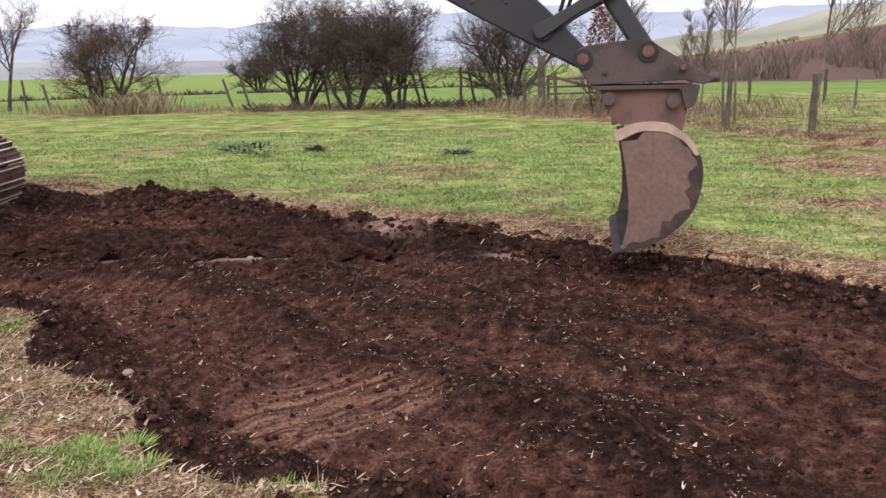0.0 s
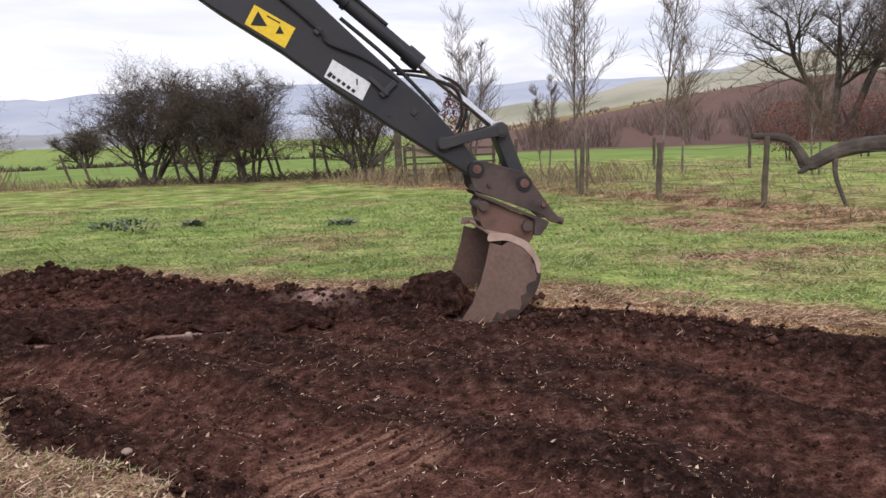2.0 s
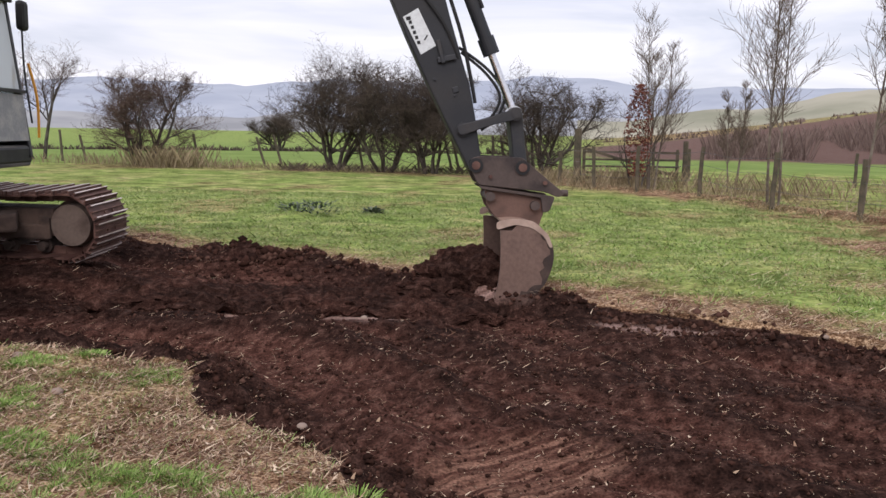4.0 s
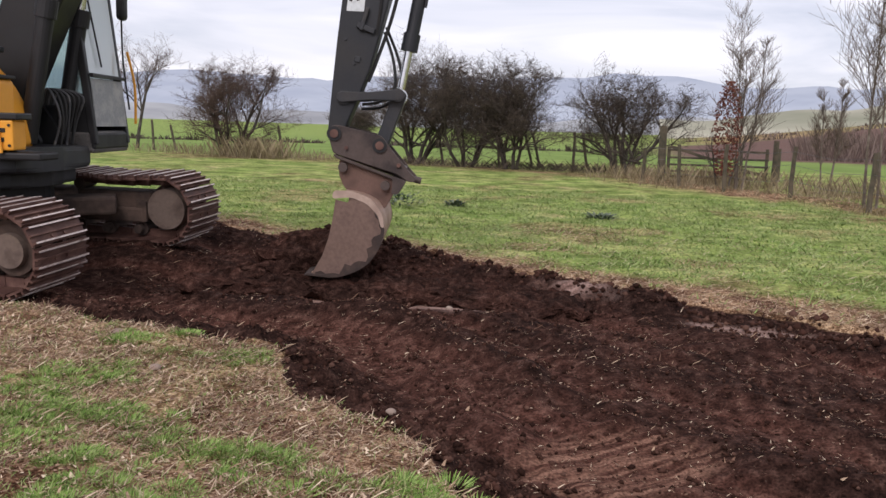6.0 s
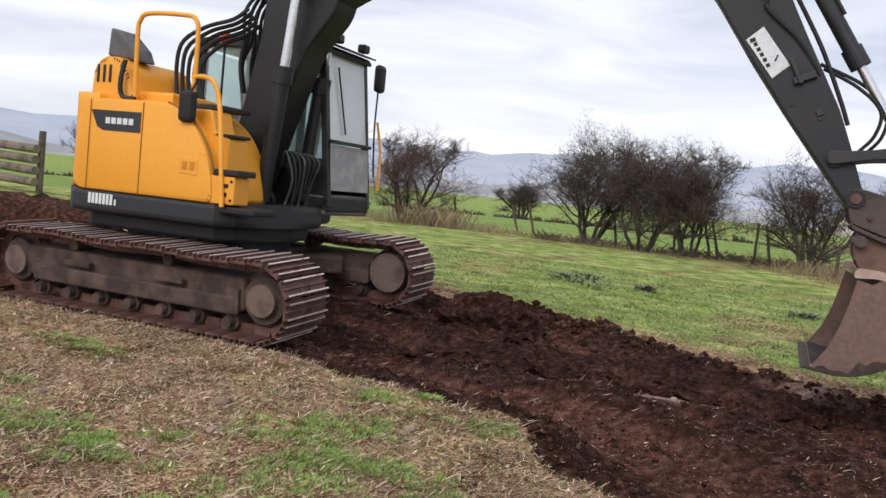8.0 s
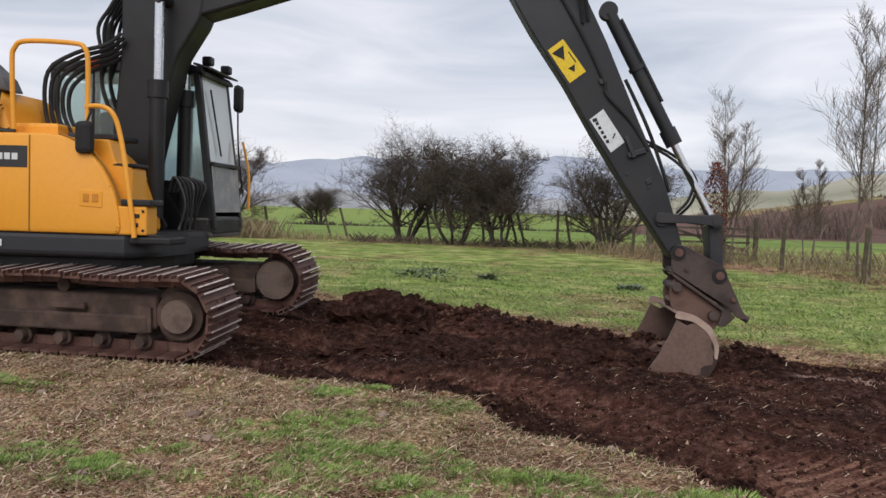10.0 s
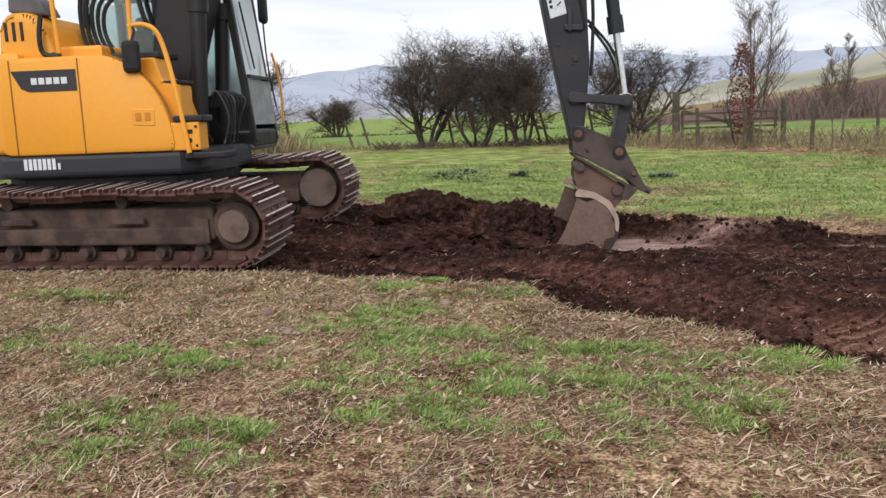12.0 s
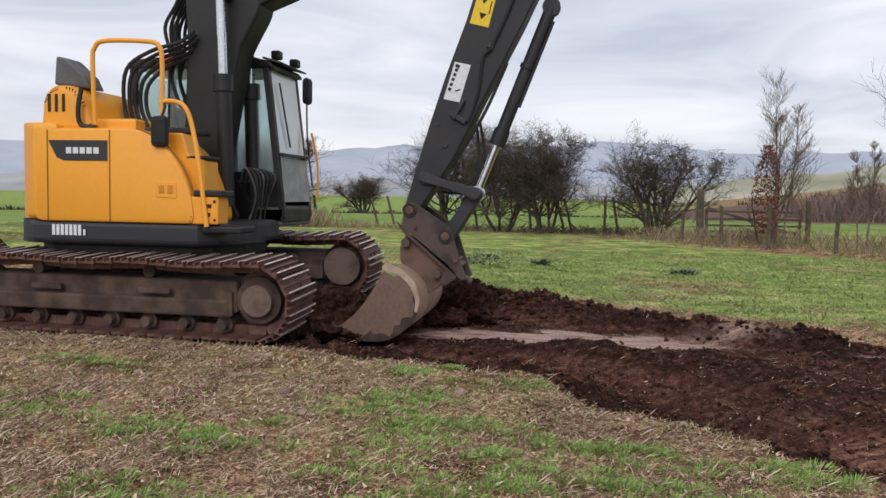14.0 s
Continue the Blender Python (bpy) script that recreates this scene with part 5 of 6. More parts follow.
def zat(x, y):
    key = (round(x / 0.08), round(y / 0.08))
    if key not in HGRID:
        HGRID[key] = ground_at(key[0] * 0.08, key[1] * 0.08)
    return HGRID[key]


def scatter(rng, n, x0, x1, y0, y1):
    for _ in range(n):
        yield rng.uniform(x0, x1), rng.uniform(y0, y1)


rng = random.Random(5)
straws, greens, tufts, clods = [], [], [], []
for x, y in scatter(rng, N_STRAW, -8.0, 1.2, 0.9, 6.0):
    z, soil, straw, red, pink, *_ = zat(x, y)
    if soil > 0.5 and rng.random() > 0.08:
        continue
    if soil <= 0.5 and (fbm(x, y, 2.3, 3, 15.0) < rng.uniform(-0.42, 0.18) or rng.random() > straw + 0.25):
        continue
    a, tilt = rng.uniform(0, 6.283), rng.uniform(-0.05, 0.5)
    straws.append((x, y, z + 0.005, math.cos(a), math.sin(a), tilt, (0.014 + 0.085 * rng.random() ** 2.6) * (0.38 if soil > 0.5 else 1.0), rng.uniform(0.0011, 0.0034)))
for x, y in scatter(rng, N_STRAW // 3, -7.0, 5.0, 5.0, 12.0):
    z, soil, straw, red, pink, *_ = zat(x, y)
    if soil > 0.5 and rng.random() > 0.055 or soil <= 0.5 and rng.random() > straw:
        continue
    a, tilt = rng.uniform(0, 6.283), rng.uniform(0.0, 0.5)
    straws.append((x, y, z + 0.005, math.cos(a), math.sin(a), tilt, rng.uniform(0.025, 0.10), rng.uniform(0.0015, 0.0035)))
for x, y in scatter(rng, 22000, -7.5, 1.0, 0.9, 5.6):
    z, soil, *_ = zat(x, y)
    if soil > 0.5 and rng.random() > 0.05:
        continue
    a = rng.uniform(0, 6.283)
    straws.append((x, y, z + 0.008, math.cos(a), math.sin(a), rng.uniform(-0.1, 0.7), rng.uniform(0.012, 0.034), rng.uniform(0.004, 0.011)))
blades("dead_grass", "trampled pale dead stalks lying on the ground", M_STRAW, straws)
for x, y in scatter(rng, N_GREEN, -8.0, 1.0, 0.9, 5.8):
    z, soil, straw, red, pink, *_ = zat(x, y)
    if soil > 0.45 or rng.random() > 0.30 + 0.5 * step(0.26, 0.58, green_share(x, y)):
        continue
    a = rng.uniform(0, 6.283)
    greens.append((x, y, z, math.cos(a) * 0.7, math.sin(a) * 0.7, rng.uniform(0.3, 0.9), rng.uniform(0.018, 0.05), rng.uniform(0.0014, 0.0026)))
for x, y in scatter(rng, N_GREEN * 2, -16, 8, 5.5, 19):
    z, soil, straw, red, pink, *_ = zat(x, y)
    if soil > 0.35 or rng.random() < straw * 0.9 or fbm(x, y, 1.7, 2, 33.0) < rng.uniform(-0.7, 0.1):
        continue
    a = rng.uniform(0, 6.283)
    greens.append((x, y, z, math.cos(a) * 0.9, math.sin(a) * 0.9, rng.uniform(0.15, 0.7), rng.uniform(0.03, 0.085) * (0.7 + 0.8 * step(-0.1, 0.4, fbm(x, y, 2.6, 3, 21.0))), rng.uniform(0.003, 0.007)))
blades("pasture_grass", "short green pasture grass", M_GRASS, greens)
# lush clumps in the foreground
for x, y in scatter(rng, N_GREEN * 2, -6.8, 0.6, 1.0, 5.4):
    z, soil, *_ = zat(x, y)
    g = green_share(x, y)
    if soil > 0.4 or g < 0.60 + rng.uniform(-0.14, 0.14):
        continue
    a = rng.uniform(0, 6.283)
    h = rng.uniform(0.010, 0.036) * (0.6 + 1.0 * step(0.35, 0.8, g))
    tufts.append((x, y, z, math.cos(a) * 0.75, math.sin(a) * 0.75, rng.uniform(0.3, 0.9), h, rng.uniform(0.0014, 0.0030)))
# round tufts standing in the dead stalks
for x, y in scatter(rng, 3600, -6.8, 0.4, 1.0, 5.3):
    z, soil, *_ = zat(x, y)
    c = max(lump(x, y, cx, cy, rx * 1.6, ry * 1.75) for cx, cy, rx, ry in CLUMPS)
    if soil > 0.3 or c + 0.5 * fbm(x, y, 1.3, 3, 11.0) < rng.uniform(0.34, 0.90):
        continue
    r = rng.uniform(0.03, 0.10)
    for _ in range(int(1700 * r)):
        a, q = rng.uniform(0, 6.283), math.sqrt(rng.random())
        tufts.append((x + r * q * math.cos(a), y + r * q * math.sin(a), z, math.cos(a) * (0.2 + 0.7 * q), math.sin(a) * (0.2 + 0.7 * q), 1.0 - 0.55 * q, rng.uniform(0.018, 0.045) * (0.6 + 6 * r), rng.uniform(0.0013, 0.0026)))
# rough tussocks out in the pasture
for x, y in scatter(rng, 1500, -14, 7.5, 6.5, 20):
    z, soil, straw, *_ = zat(x, y)
    if soil > 0.1 or fbm(x, y, 0.6, 3, 70.0) < rng.uniform(-0.5, 0.3):
        continue
    r = rng.uniform(0.06, 0.20)
    for _ in range(26):
        a = rng.uniform(0, 6.283)
        q = r * math.sqrt(rng.random())
        tufts.append((x + q * 1.5 * math.cos(a), y + q * math.sin(a), z, math.cos(a) * 0.6, math.sin(a) * 0.6, rng.uniform(0.3, 0.8), rng.uniform(0.03, 0.085), rng.uniform(0.003, 0.006)))
blades("lush_grass", "bright green grass clumps among dead stalks", M_TUFT, tufts)
# tall dead grass along the hedge and fence
tall = []
for cx, cy, n, sx, sy, h in [(-13.2, 29.6, 900, 0.7, 0.6, 0.9), (-11.4, 30.0, 350, 0.9, 0.6, 0.4), (-16.5, 31, 450, 1.5, 0.6, 0.5), (-8.8, 31.0, 500, 1.4, 0.6, 0.26), (-5.5, 29.0, 500, 2.4, 0.6, 0.22), (0.5, 26.5, 500, 0.7, 1.0, 0.5), (1.5, 23.0, 250, 0.6, 0.6, 0.35), (2.6, 24.2, 700, 1.1, 0.4, 0.65), (5.6, 21.5, 500, 1.2, 0.8, 0.6)]:
    for _ in range(n):
        x, y = rng.gauss(cx, sx), rng.gauss(cy, sy)
        a = rng.uniform(0, 6.283)
        tall.append((x, y, 0.0, math.cos(a) * 0.5, math.sin(a) * 0.5, 0.9, h * rng.uniform(0.15, 1.1), rng.uniform(0.005, 0.011)))
for (xa, ya), (xb, yb) in zip(RIGHT, RIGHT[1:]):
    for _ in range(260):
        t = rng.random()
        x, y = xa + (xb - xa) * t + rng.gauss(0.15, 0.25), ya + (yb - ya) * t + rng.gauss(0.1, 0.2)
        a = rng.uniform(0, 6.283)
        tall.append((x, y, 0.0, math.cos(a) * 0.7, math.sin(a) * 0.7, 0.75, rng.uniform(0.08, 0.26), rng.uniform(0.004, 0.008)))
for _ in range(3500):
    x, y = rng.uniform(2.5, 16), rng.uniform(14, 30)
    fx = 6.25 - (y - 12.65) * 0.36
    if x < fx + 0.8:
        continue
    a = rng.uniform(0, 6.283)
    tall.append((x, y, -0.03, math.cos(a) * 0.7, math.sin(a) * 0.7, 0.75, rng.uniform(0.08, 0.28), rng.uniform(0.006, 0.011)))
brush = []
for _ in range(2600):
    x, y = rng.uniform(-9.0, 1.0), rng.gauss(29.3, 0.5)
    if fbm(x, y, 0.8, 2, 90.0) < rng.uniform(-0.4, 0.3):
        continue
    a = rng.uniform(0, 6.283)
    brush.append((x, y, -0.02, math.cos(a) * 0.8, math.sin(a) * 0.8, rng.uniform(0.4, 0.9), rng.uniform(0.12, 0.55), rng.uniform(0.003, 0.007)))
blades("hedge_brush", "tangled dark brush at the foot of the hedge", M_TWIG, brush)
far_hedge, wood = [], []
for _ in range(6500):
    az = rng.uniform(-48, 3)
    d = 150 + 10 * math.sin(az * 0.3) + rng.uniform(-2, 2)
    if fbm(az * 0.4, 0, 1.0, 2, 30.0) < -0.25:
        continue
    a = rng.uniform(0, 6.283)
    x, y = d * math.sin(radians(az)), d * math.cos(radians(az))
    far_hedge.append((x, y, ground_at(x, y)[0] - 0.2, math.cos(a) * 0.5, math.sin(a) * 0.5, 0.9, rng.uniform(0.5, 1.6) * (1 + 1.0 * max(0, fbm(az * 0.9, 3, 1.0))), rng.uniform(0.10, 0.25)))
for _ in range(34000):
    az, d = rng.uniform(12, 48), rng.uniform(60, 150)
    if fbm(az * 0.25, d * 0.02, 1.0, 3, 50.0) < 0.16 - 0.014 * (az - 12):
        continue
    a = rng.uniform(0, 6.283)
    x, y = d * math.sin(radians(az)), d * math.cos(radians(az))
    wood.append((x, y, ground_at(x, y)[0] - 0.3, math.cos(a) * 0.4, math.sin(a) * 0.4, 0.9, 0.6 + 2.6 * rng.random() ** 2, rng.uniform(0.02, 0.05)))
for _ in range(5000):
    az = rng.uniform(5, 46)
    d = rng.choice((276, 340 + az * 1.5, 430 - az)) + rng.uniform(-1.5, 1.5)
    if fbm(az * 0.5, d * 0.01, 1.0, 2, 60.0) < 0.05:
        continue
    a = rng.uniform(0, 6.283)
    x, y = d * math.sin(radians(az)), d * math.cos(radians(az))
    wood.append((x, y, ground_at(x, y)[0] - 0.3, math.cos(a) * 0.5, math.sin(a) * 0.5, 0.9, 0.4 + 2.0 * rng.random() ** 2, rng.uniform(0.15, 0.5)))
blades("far_wood", "brown leafless scrub and wood on the slope", M_SCRUB, wood)
blades("far_hedge", "dark hedge along the far edge of the green field", M_TWIG, far_hedge)
blades("tall_dead_grass", "tall bleached grass along the hedge and fence", M_TALL, tall)


def pebble(rng, verts, faces, x, y, z, s, flat=0.9):
    k = len(verts)
    pts = [(0, 0, 1), (0, 0, -1)] + [(math.cos(a), math.sin(a), h) for a, h in ((0, .3), (1.25, -.3), (2.5, .35), (3.8, -.25), (5.0, .2))]
    t = rng.uniform(0, 6.28)
    c, sn = math.cos(t), math.sin(t)
    for px, py, pz in pts:
        j = rng.uniform(0.65, 1.2)
        verts.append((x + (px * c - py * sn) * s * j, y + (px * sn + py * c) * s * j * 0.85, z + pz * s * flat * j))
    ring = [2, 3, 4, 5, 6]
    for i in range(5):
        a, b = ring[i], ring[(i + 1) % 5]
        faces.append((k, k + a, k + b))
        faces.append((k + 1, k + b, k + a))


cv, cf = [], []
for x, y in scatter(rng, N_CLOD, -5.0, 4.5, 2.0, 10.0):
    z, soil, straw, red, pink, *_ = zat(x, y)
    if soil < 0.6 or rng.random() < pink:
        continue
    s = 0.003 + 0.017 * rng.random() ** 5
    pebble(rng, cv, cf, x, y, z + s * 0.25, s)
for _ in range(2600):
    t = rng.random() * (len(FAR_EDGE) - 6)
    i = int(t) + 2
    (xa, ya), (xb, yb) = FAR_EDGE[i], FAR_EDGE[i + 1]
    w = t - int(t)
    x, y = xa + (xb - xa) * w + rng.gauss(-0.1, 0.15), ya + (yb - ya) * w + rng.gauss(-0.25, 0.16)
    s = 0.006 + 0.034 * rng.random() ** 5
    pebble(rng, cv, cf, x, y, zat(x, y)[0] + s * 0.3, s)
for _ in range(1500):
    t = rng.random() * 8.0
    i = int(t) + 3
    (xa, ya), (xb, yb) = NEAR_EDGE[i], NEAR_EDGE[i + 1]
    w = t - int(t)
    x, y = xa + (xb - xa) * w + rng.gauss(0.12, 0.10), ya + (yb - ya) * w + rng.gauss(0.12, 0.10)
    s = 0.006 + 0.022 * rng.random() ** 4
    pebble(rng, cv, cf, x, y, zat(x, y)[0] + s * 0.3, s)
for cx, cy, sp, n in ((-3.2, 8.3, 0.45, 420), (-2.05, 8.2, 0.10, 12), (0.85, 6.5, 0.12, 30)):
    for _ in range(n):
        x, y = rng.gauss(cx, sp), rng.gauss(cy, sp * 0.6)
        s = 0.012 + 0.05 * rng.random() ** 3
        pebble(rng, cv, cf, x, y, zat(x, y)[0] + s * 0.3, s)
me = bpy.data.meshes.new("soil_clods")
me.from_pydata(cv, [], cf)
me.materials.append(M_CLOD)
me.shade_smooth()
tagged(new("soil_clods", me), "crumbled dark soil clods", "soil", "", "stuff")
STONES = [(-4.24, 3.74, 0.045), (-3.757, 4.663, 0.04), (-3.144, 4.025, 0.035), (-3.943, 3.237, 0.04), (-5.479, 4.18, 0.035), (-1.752, 3.93, 0.03), (-2.083, 6.512, 0.03), (-5.2, 3.3, 0.035), (-4.3, 2.6, 0.03), (-1.87, 6.41, 0.03), (1.64, 6.05, 0.03)]
for i, (x, y, s) in enumerate(STONES):
    rs = random.Random(300 + i)
    bm = bmesh.new()
    bmesh.ops.create_icosphere(bm, subdivisions=2, radius=s)
    for v in bm.verts:
        v.co *= 1 + 0.22 * noise.noise(v.co * 14 + Vector((i, 0, 0)))
        v.co.z *= 0.6
    ob = new("stone", mesh_from(bm, "stone", M_STONE, True))
    ob.matrix_basis = pose(x, y, zat(x, y)[0] + s * 0.25, 0, 0, rs.uniform(0, 360))
    tagged(ob, "pale rounded field stone", "stone", "field stones")


def weed(x, y, r, h, seed):
    rs = random.Random(seed)
    v, f = [], []
    for _ in range(170):
        a, q = rs.uniform(0, 6.283), r * math.sqrt(rs.random())
        c = Vector((math.cos(a) * q * 1.5, math.sin(a) * q * 0.7, rs.uniform(0.0, h)))
        u = Vector((math.cos(a), math.sin(a), rs.uniform(-0.1, 0.9))).normalized() * rs.uniform(0.05, 0.11)
        w = u.cross(Vector((0, 0, 1))).normalized() * rs.uniform(0.015, 0.03)
        k = len(v)
        v += [tuple(c), tuple(c + u * 0.5 + w), tuple(c + u), tuple(c + u * 0.5 - w)]
        f.append((k, k + 1, k + 2, k + 3))
    me = bpy.data.meshes.new("weed")
    me.from_pydata(v, [], f)
    me.materials.append(M_WEED)
    ob = new("weed", me)
    ob.matrix_basis = Matrix.Translation((x, y, zat(x, y)[0]))
    tagged(ob, "low grey-green weed clump in the grass", "weed", "weeds")


for i, (x, y, r, h) in enumerate(((-4.0, 13.8, 0.26, 0.20), (-4.5, 14.3, 0.22, 0.12), (-3.1, 14.2, 0.12, 0.08), (-0.6, 13.6, 0.16, 0.06), (-8.6, 12.2, 0.3, 0.2))):
    weed(x, y, r, h, 400 + i)

# ==== soil that the bucket moves ====


def soil_heap(name, rx, ry, h, seed, label):
    bm = bmesh.new()
    bmesh.ops.create_icosphere(bm, subdivisions=5, radius=1.0)
    for v in bm.verts:
        p = v.co.copy()
        k = 1 + 0.28 * noise.fractal(p * 1.6 + Vector((seed, 0, 0)), 1.0, 2.0, 5) + 0.13 * noise.noise(p * 6 + Vector((0, seed, 0))) + 0.10 * abs(noise.noise(p * 13))
        q = Vector((p.x * rx * k, p.y * ry * k, 0))
        crumb = 0.055 * noise.fractal(q * 7 + Vector((seed, 2, 0)), 1.0, 2.0, 4) + 0.022 * abs(noise.noise(q * 19 + Vector((0, seed, 5))))
        v.co = Vector((q.x, q.y, p.z * h * k + crumb))
    ob = new(name, mesh_from(bm, name, M_SOIL, True))
    return tagged(ob, label, "soil heap")


HEAP = soil_heap("soil_mound", 0.36, 0.56, 0.30, 3.0, "heap of dark loose soil pushed by the bucket")
SPOIL = soil_heap("soil_mound", 0.42, 0.50, 0.29, 8.0, "heap of dark loose soil dragged towards the tracks")
# loose soil lying in the way of the bucket: seconds at which the lip reaches it, and when it is left
LOOSE = [(soil_heap("soil_mound", (0.30 if i < 4 else 0.38) + 0.05 * (i % 3), (0.52 if i < 4 else 0.64) + 0.05 * (i % 2), 0.10 if i < 4 else 0.12, 20.0 + i, "low mound of loose dark soil"), t, e)
         for i, (t, e) in enumerate([(q, 6.2) for q in (1.3, 1.8, 2.4, 3.0)] + [(q, 14.0) for q in (9.2, 10.0, 10.4, 10.8, 11.4, 11.9, 12.3, 12.6, 12.9, 13.3)])]

# ==== movement ====
# seconds, slew, reach and height of the stick's pin, turn of the stick, turn of the bucket
ARM = [
    (0.0, -5.7, 7.35, 1.42, 144.6, 5.4),
    (0.5, -4.6, 7.31, 1.26, 144.0, 4.8),
    (1.0, -2.8, 7.26, 1.28, 143.5, 2.6),
    (1.5, -1.0, 7.19, 1.20, 141.6, -8.8),
    (2.0, 0.9, 7.12, 1.14, 138.9, -18.5),
    (2.5, 2.5, 6.89, 1.14, 133.4, -23.2),
    (3.0, 4.4, 6.56, 1.16, 127.0, -17.4),
    (3.5, 6.6, 6.12, 1.17, 119.5, -8.2),
    (4.0, 8.7, 5.60, 1.16, 109.5, -2.0),
    (4.2, 9.1, 5.37, 1.19, 106.1, -3.7),
    (5.0, 10.4, 4.45, 1.16, 92.0, -10.0),
    (5.7, 11.0, 3.70, 1.20, 81.0, -16.0),
    (6.3, 10.0, 3.45, 1.39, 75.9, -10.4),
    (6.5, 9.2, 3.60, 1.36, 79.8, -11.4),
    (7.0, 5.4, 4.76, 1.67, 106.2, 10.2),
    (7.5, 1.2, 5.16, 1.67, 112.2, -2.8),
    (8.0, -1.3, 5.84, 1.64, 120.2, -15.2),
    (8.2, -1.6, 5.98, 1.46, 119.8, -22.4),
    (8.8, -1.2, 6.10, 1.12, 122.5, -27.0),
    (9.6, 1.2, 5.85, 0.98, 120.0, -28.0),
    (10.3, 2.9, 5.43, 0.96, 113.4, -27.9),
    (10.5, 2.7, 5.25, 0.97, 109.8, -29.2),
    (11.0, 2.6, 4.80, 1.05, 102.5, -19.5),
    (11.5, 3.6, 4.62, 1.03, 99.2, -21.1),
    (12.0, 4.2, 4.38, 0.99, 94.2, -25.7),
    (12.5, 4.5, 3.94, 0.95, 85.9, -33.2),
    (13.0, 4.0, 3.49, 0.98, 78.8, -29.9),
    (13.5, 2.5, 3.15, 1.00, 71.8, -28.7),
    (14.0, -0.0, 2.59, 1.14, 66.2, -34.7),
]


def planar(slew, x, z, turn):
    """A pose in the boom's plane, in the excavator's space."""
    return Matrix.Rotation(radians(slew), 4, "Z") @ Matrix.Translation((x, 0, z)) @ Matrix.Rotation(-radians(turn), 4, "Y")


def meet(a, b, ra, rb, side):
    """Where two circles meet."""
    d = b - a
    q = min(d.length, (ra + rb) * 0.999)
    k = (ra * ra - rb * rb + q * q) / (2 * q)
    h = math.sqrt(max(0.0, ra * ra - k * k))
    u = d.normalized()
    return a + u * k + Vector((-u.y, u.x)) * h * side


def turn_of(v):
    return math.degrees(math.atan2(v.y, v.x))


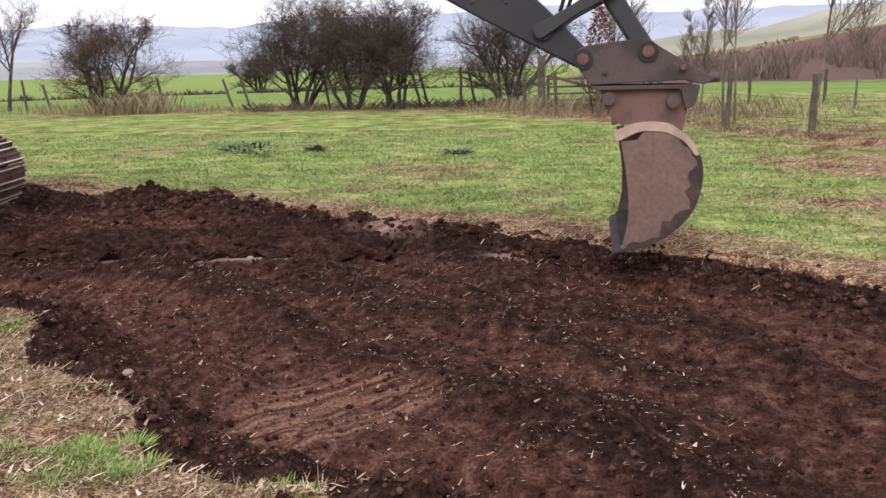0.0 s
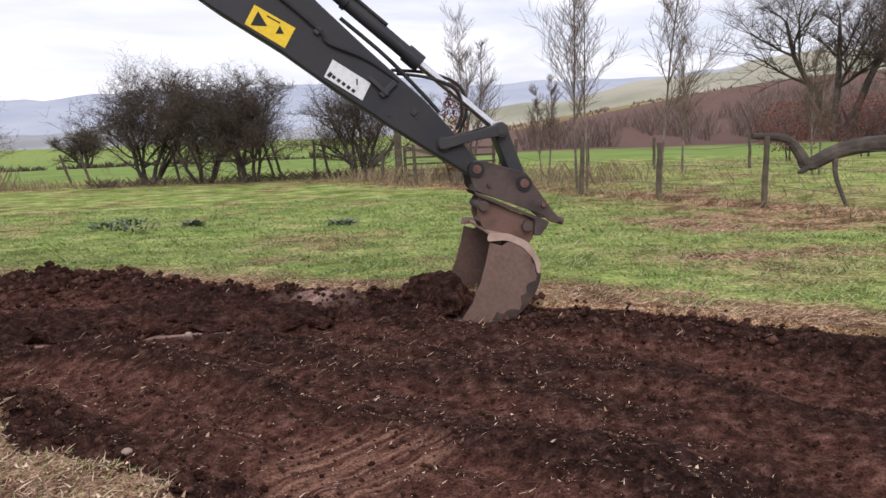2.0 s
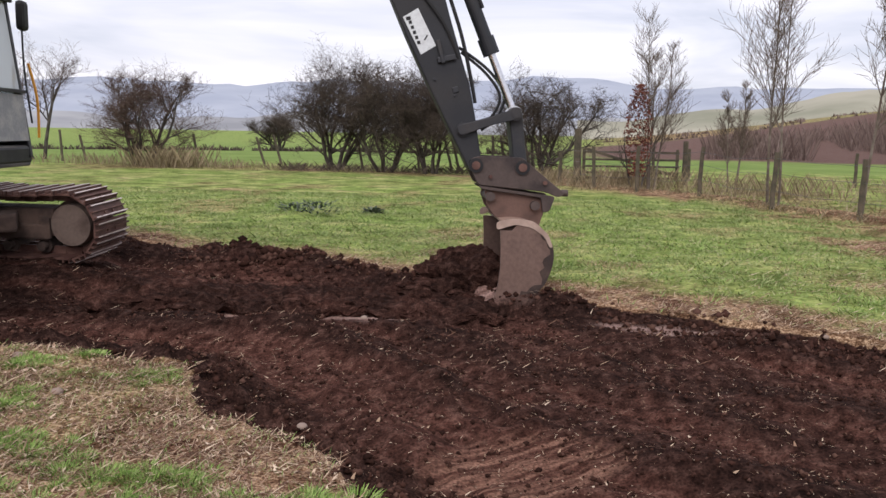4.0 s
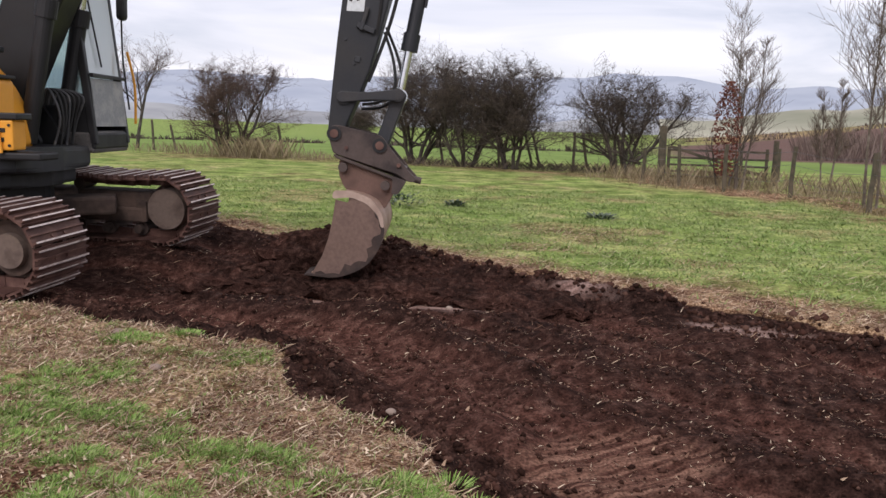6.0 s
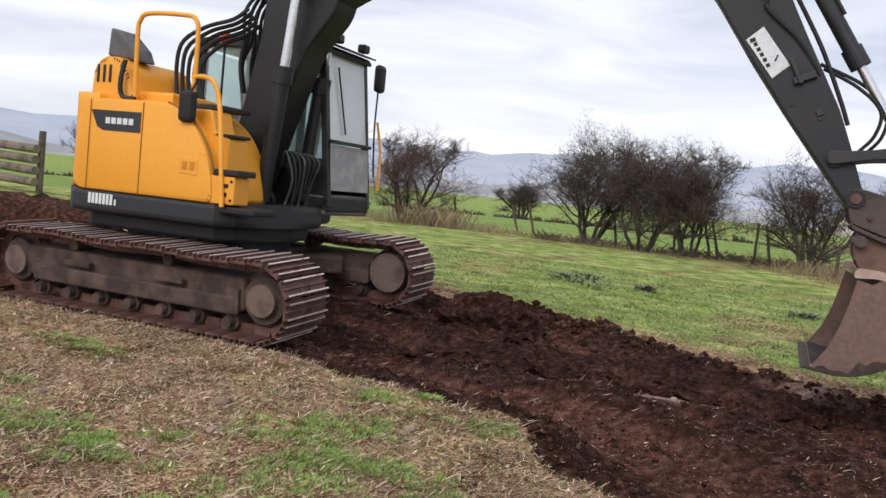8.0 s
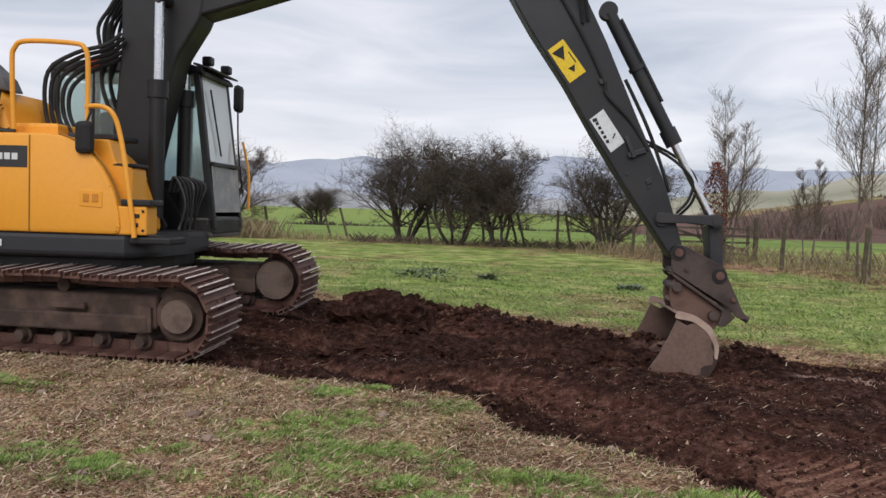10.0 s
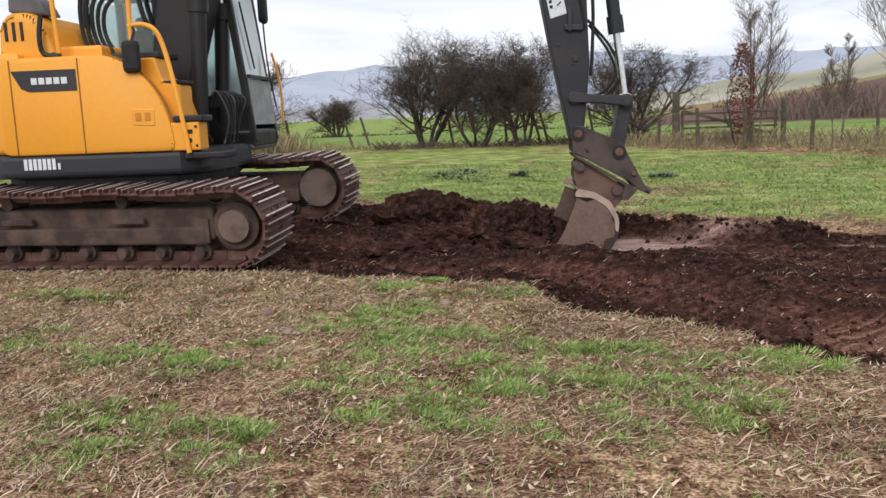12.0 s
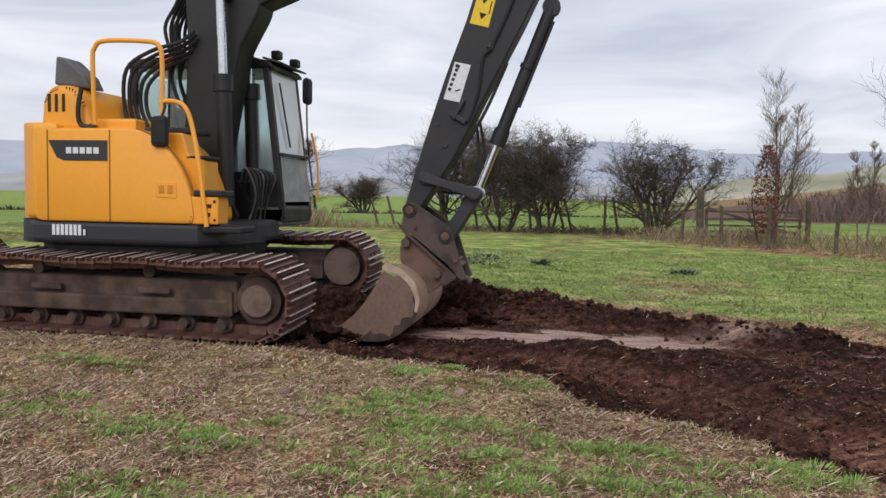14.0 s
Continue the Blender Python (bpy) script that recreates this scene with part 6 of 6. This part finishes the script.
def motions():
    rows = {ob: [] for ob in (upper, cab, lower_boom, upper_boom, stick, hitch, bucket, lever, link, barrel, ram)}
    for pair in boom_rams:
        rows[pair[0]], rows[pair[1]] = [], []
    for t, slew, r, z, sa, ha in ARM:
        A = Vector((r, z))
        u = Vector((math.cos(radians(sa)), math.sin(radians(sa))))
        v = Vector((-u.y, u.x))
        tail = A + u * LS * 1.05 + v * OFF
        knee = meet(FOOT, tail, L1, L2, 1)
        h = Vector((math.cos(radians(ha)), math.sin(radians(ha))))
        C, Bp = A + u * 0.338, A + h * 0.424
        D = meet(C, Bp, 0.50, 0.485, 1)
        E = A + u * 2.25 - v * 0.40
        body = Matrix.Rotation(radians(slew), 4, "Z") @ Matrix.Translation((0.20, 0, 0.10 - 0.105 * step(8.2, 10.3, t)))
        rows[upper].append((t, body))
        rows[cab].append((t, body @ Matrix.Translation((-0.31, 0, 0.02))))
        rows[lower_boom].append((t, planar(slew, *FOOT, turn_of(knee - FOOT))))
        rows[upper_boom].append((t, planar(slew, *knee, turn_of(tail - knee))))
        rows[stick].append((t, planar(slew, r, z, sa)))
        rows[hitch].append((t, planar(slew, r, z, ha)))
        rows[bucket].append((t, planar(slew, r, z, ha)))
        rows[lever].append((t, planar(slew, *C, turn_of(D - C))))
        rows[link].append((t, planar(slew, *D, turn_of(Bp - D))))
        rows[barrel].append((t, planar(slew, *E, turn_of(D - E))))
        rows[ram].append((t, planar(slew, *D, turn_of(D - E))))
        bt = knee - FOOT
        bu = bt.normalized()
        top = FOOT + bu * 1.80 + Vector((-bu.y, bu.x)) * -0.10
        foot = Vector((0.82, 1.14))
        for a, b in boom_rams:
            rows[a].append((t, planar(slew, *foot, turn_of(top - foot))))
            rows[b].append((t, planar(slew, *top, turn_of(top - foot))))
    for ob, r in rows.items():
        walk(ob, r)
    walk(HEAP, [(0.0, pose(0.5, 6.6, -0.36)), (1.2, pose(0.5, 6.6, -0.36))] + [(t, heap_pose(t, -0.10, 0.0, -0.20 + 0.24 * step(1.2, 3.2, t), 12 * t)) for t in (1.6, 2.0, 2.5, 3.0, 3.5, 4.0, 4.6, 5.2, 5.8, 6.2)]
         + [(6.7, pose(-3.85, 7.75, 0.06, 0, 0, 80)), (14.0, pose(-3.85, 7.75, 0.06, 0, 0, 80))])
    walk(SPOIL, [(0.0, pose(-1.2, 6.9, -0.40)), (9.8, pose(-1.2, 6.9, -0.40))] + [(t, heap_pose(t, -0.24, 0.0, -0.28 + 0.30 * step(10.0, 12.4, t), 8 * t)) for t in (10.3, 10.8, 11.3, 11.8, 12.3, 12.8, 13.3, 13.7, 14.0)])
    for i, (ob, t0, t1) in enumerate(LOOSE):
        rest = heap_pose(t0, -0.05, 0.0, -0.10, 40 * i)
        r = [(0.0, rest), (t0 - 0.1, rest)]
        t = t0 + 0.3
        while t < t1:
            r.append((t, heap_pose(t, -0.28 - 0.05 * (i % 3), 0.16 * (i % 3 - 1), -0.09 + 0.03 * (i % 4) * min(1.0, t - t0), 40 * i)))
            t += 0.4
        r += [(t1, heap_pose(t1, -0.30 - 0.06 * (i % 3), 0.18 * (i % 3 - 1), 0.0, 40 * i))]
        if t1 < 14:
            m = pose(-3.75 + 0.22 * (i % 2) - 0.1 * i, 7.5 + 0.22 * i, -0.02, 0, 0, 40 * i)
            r += [(t1 + 0.5, m), (14.0, m)]
        walk(ob, r)


def arm_at(t):
    for a, b in zip(ARM, ARM[1:]):
        if a[0] <= t <= b[0]:
            k = (t - a[0]) / (b[0] - a[0])
            return [p + (q - p) * k for p, q in zip(a, b)]


def heap_pose(t, ahead, aside, z, turn):
    """A place on the ground before the bucket's lip."""
    _, slew, r, _, _, ha = arm_at(t)
    c, s = math.cos(radians(ha)), math.sin(radians(ha))
    x = r + 0.14 * c + 1.20 * s + ahead
    c, s = math.cos(radians(slew)), math.sin(radians(slew))
    return pose(BASE.x + x * c - aside * s, BASE.y + x * s + aside * c, z, 0, 0, turn)


motions()
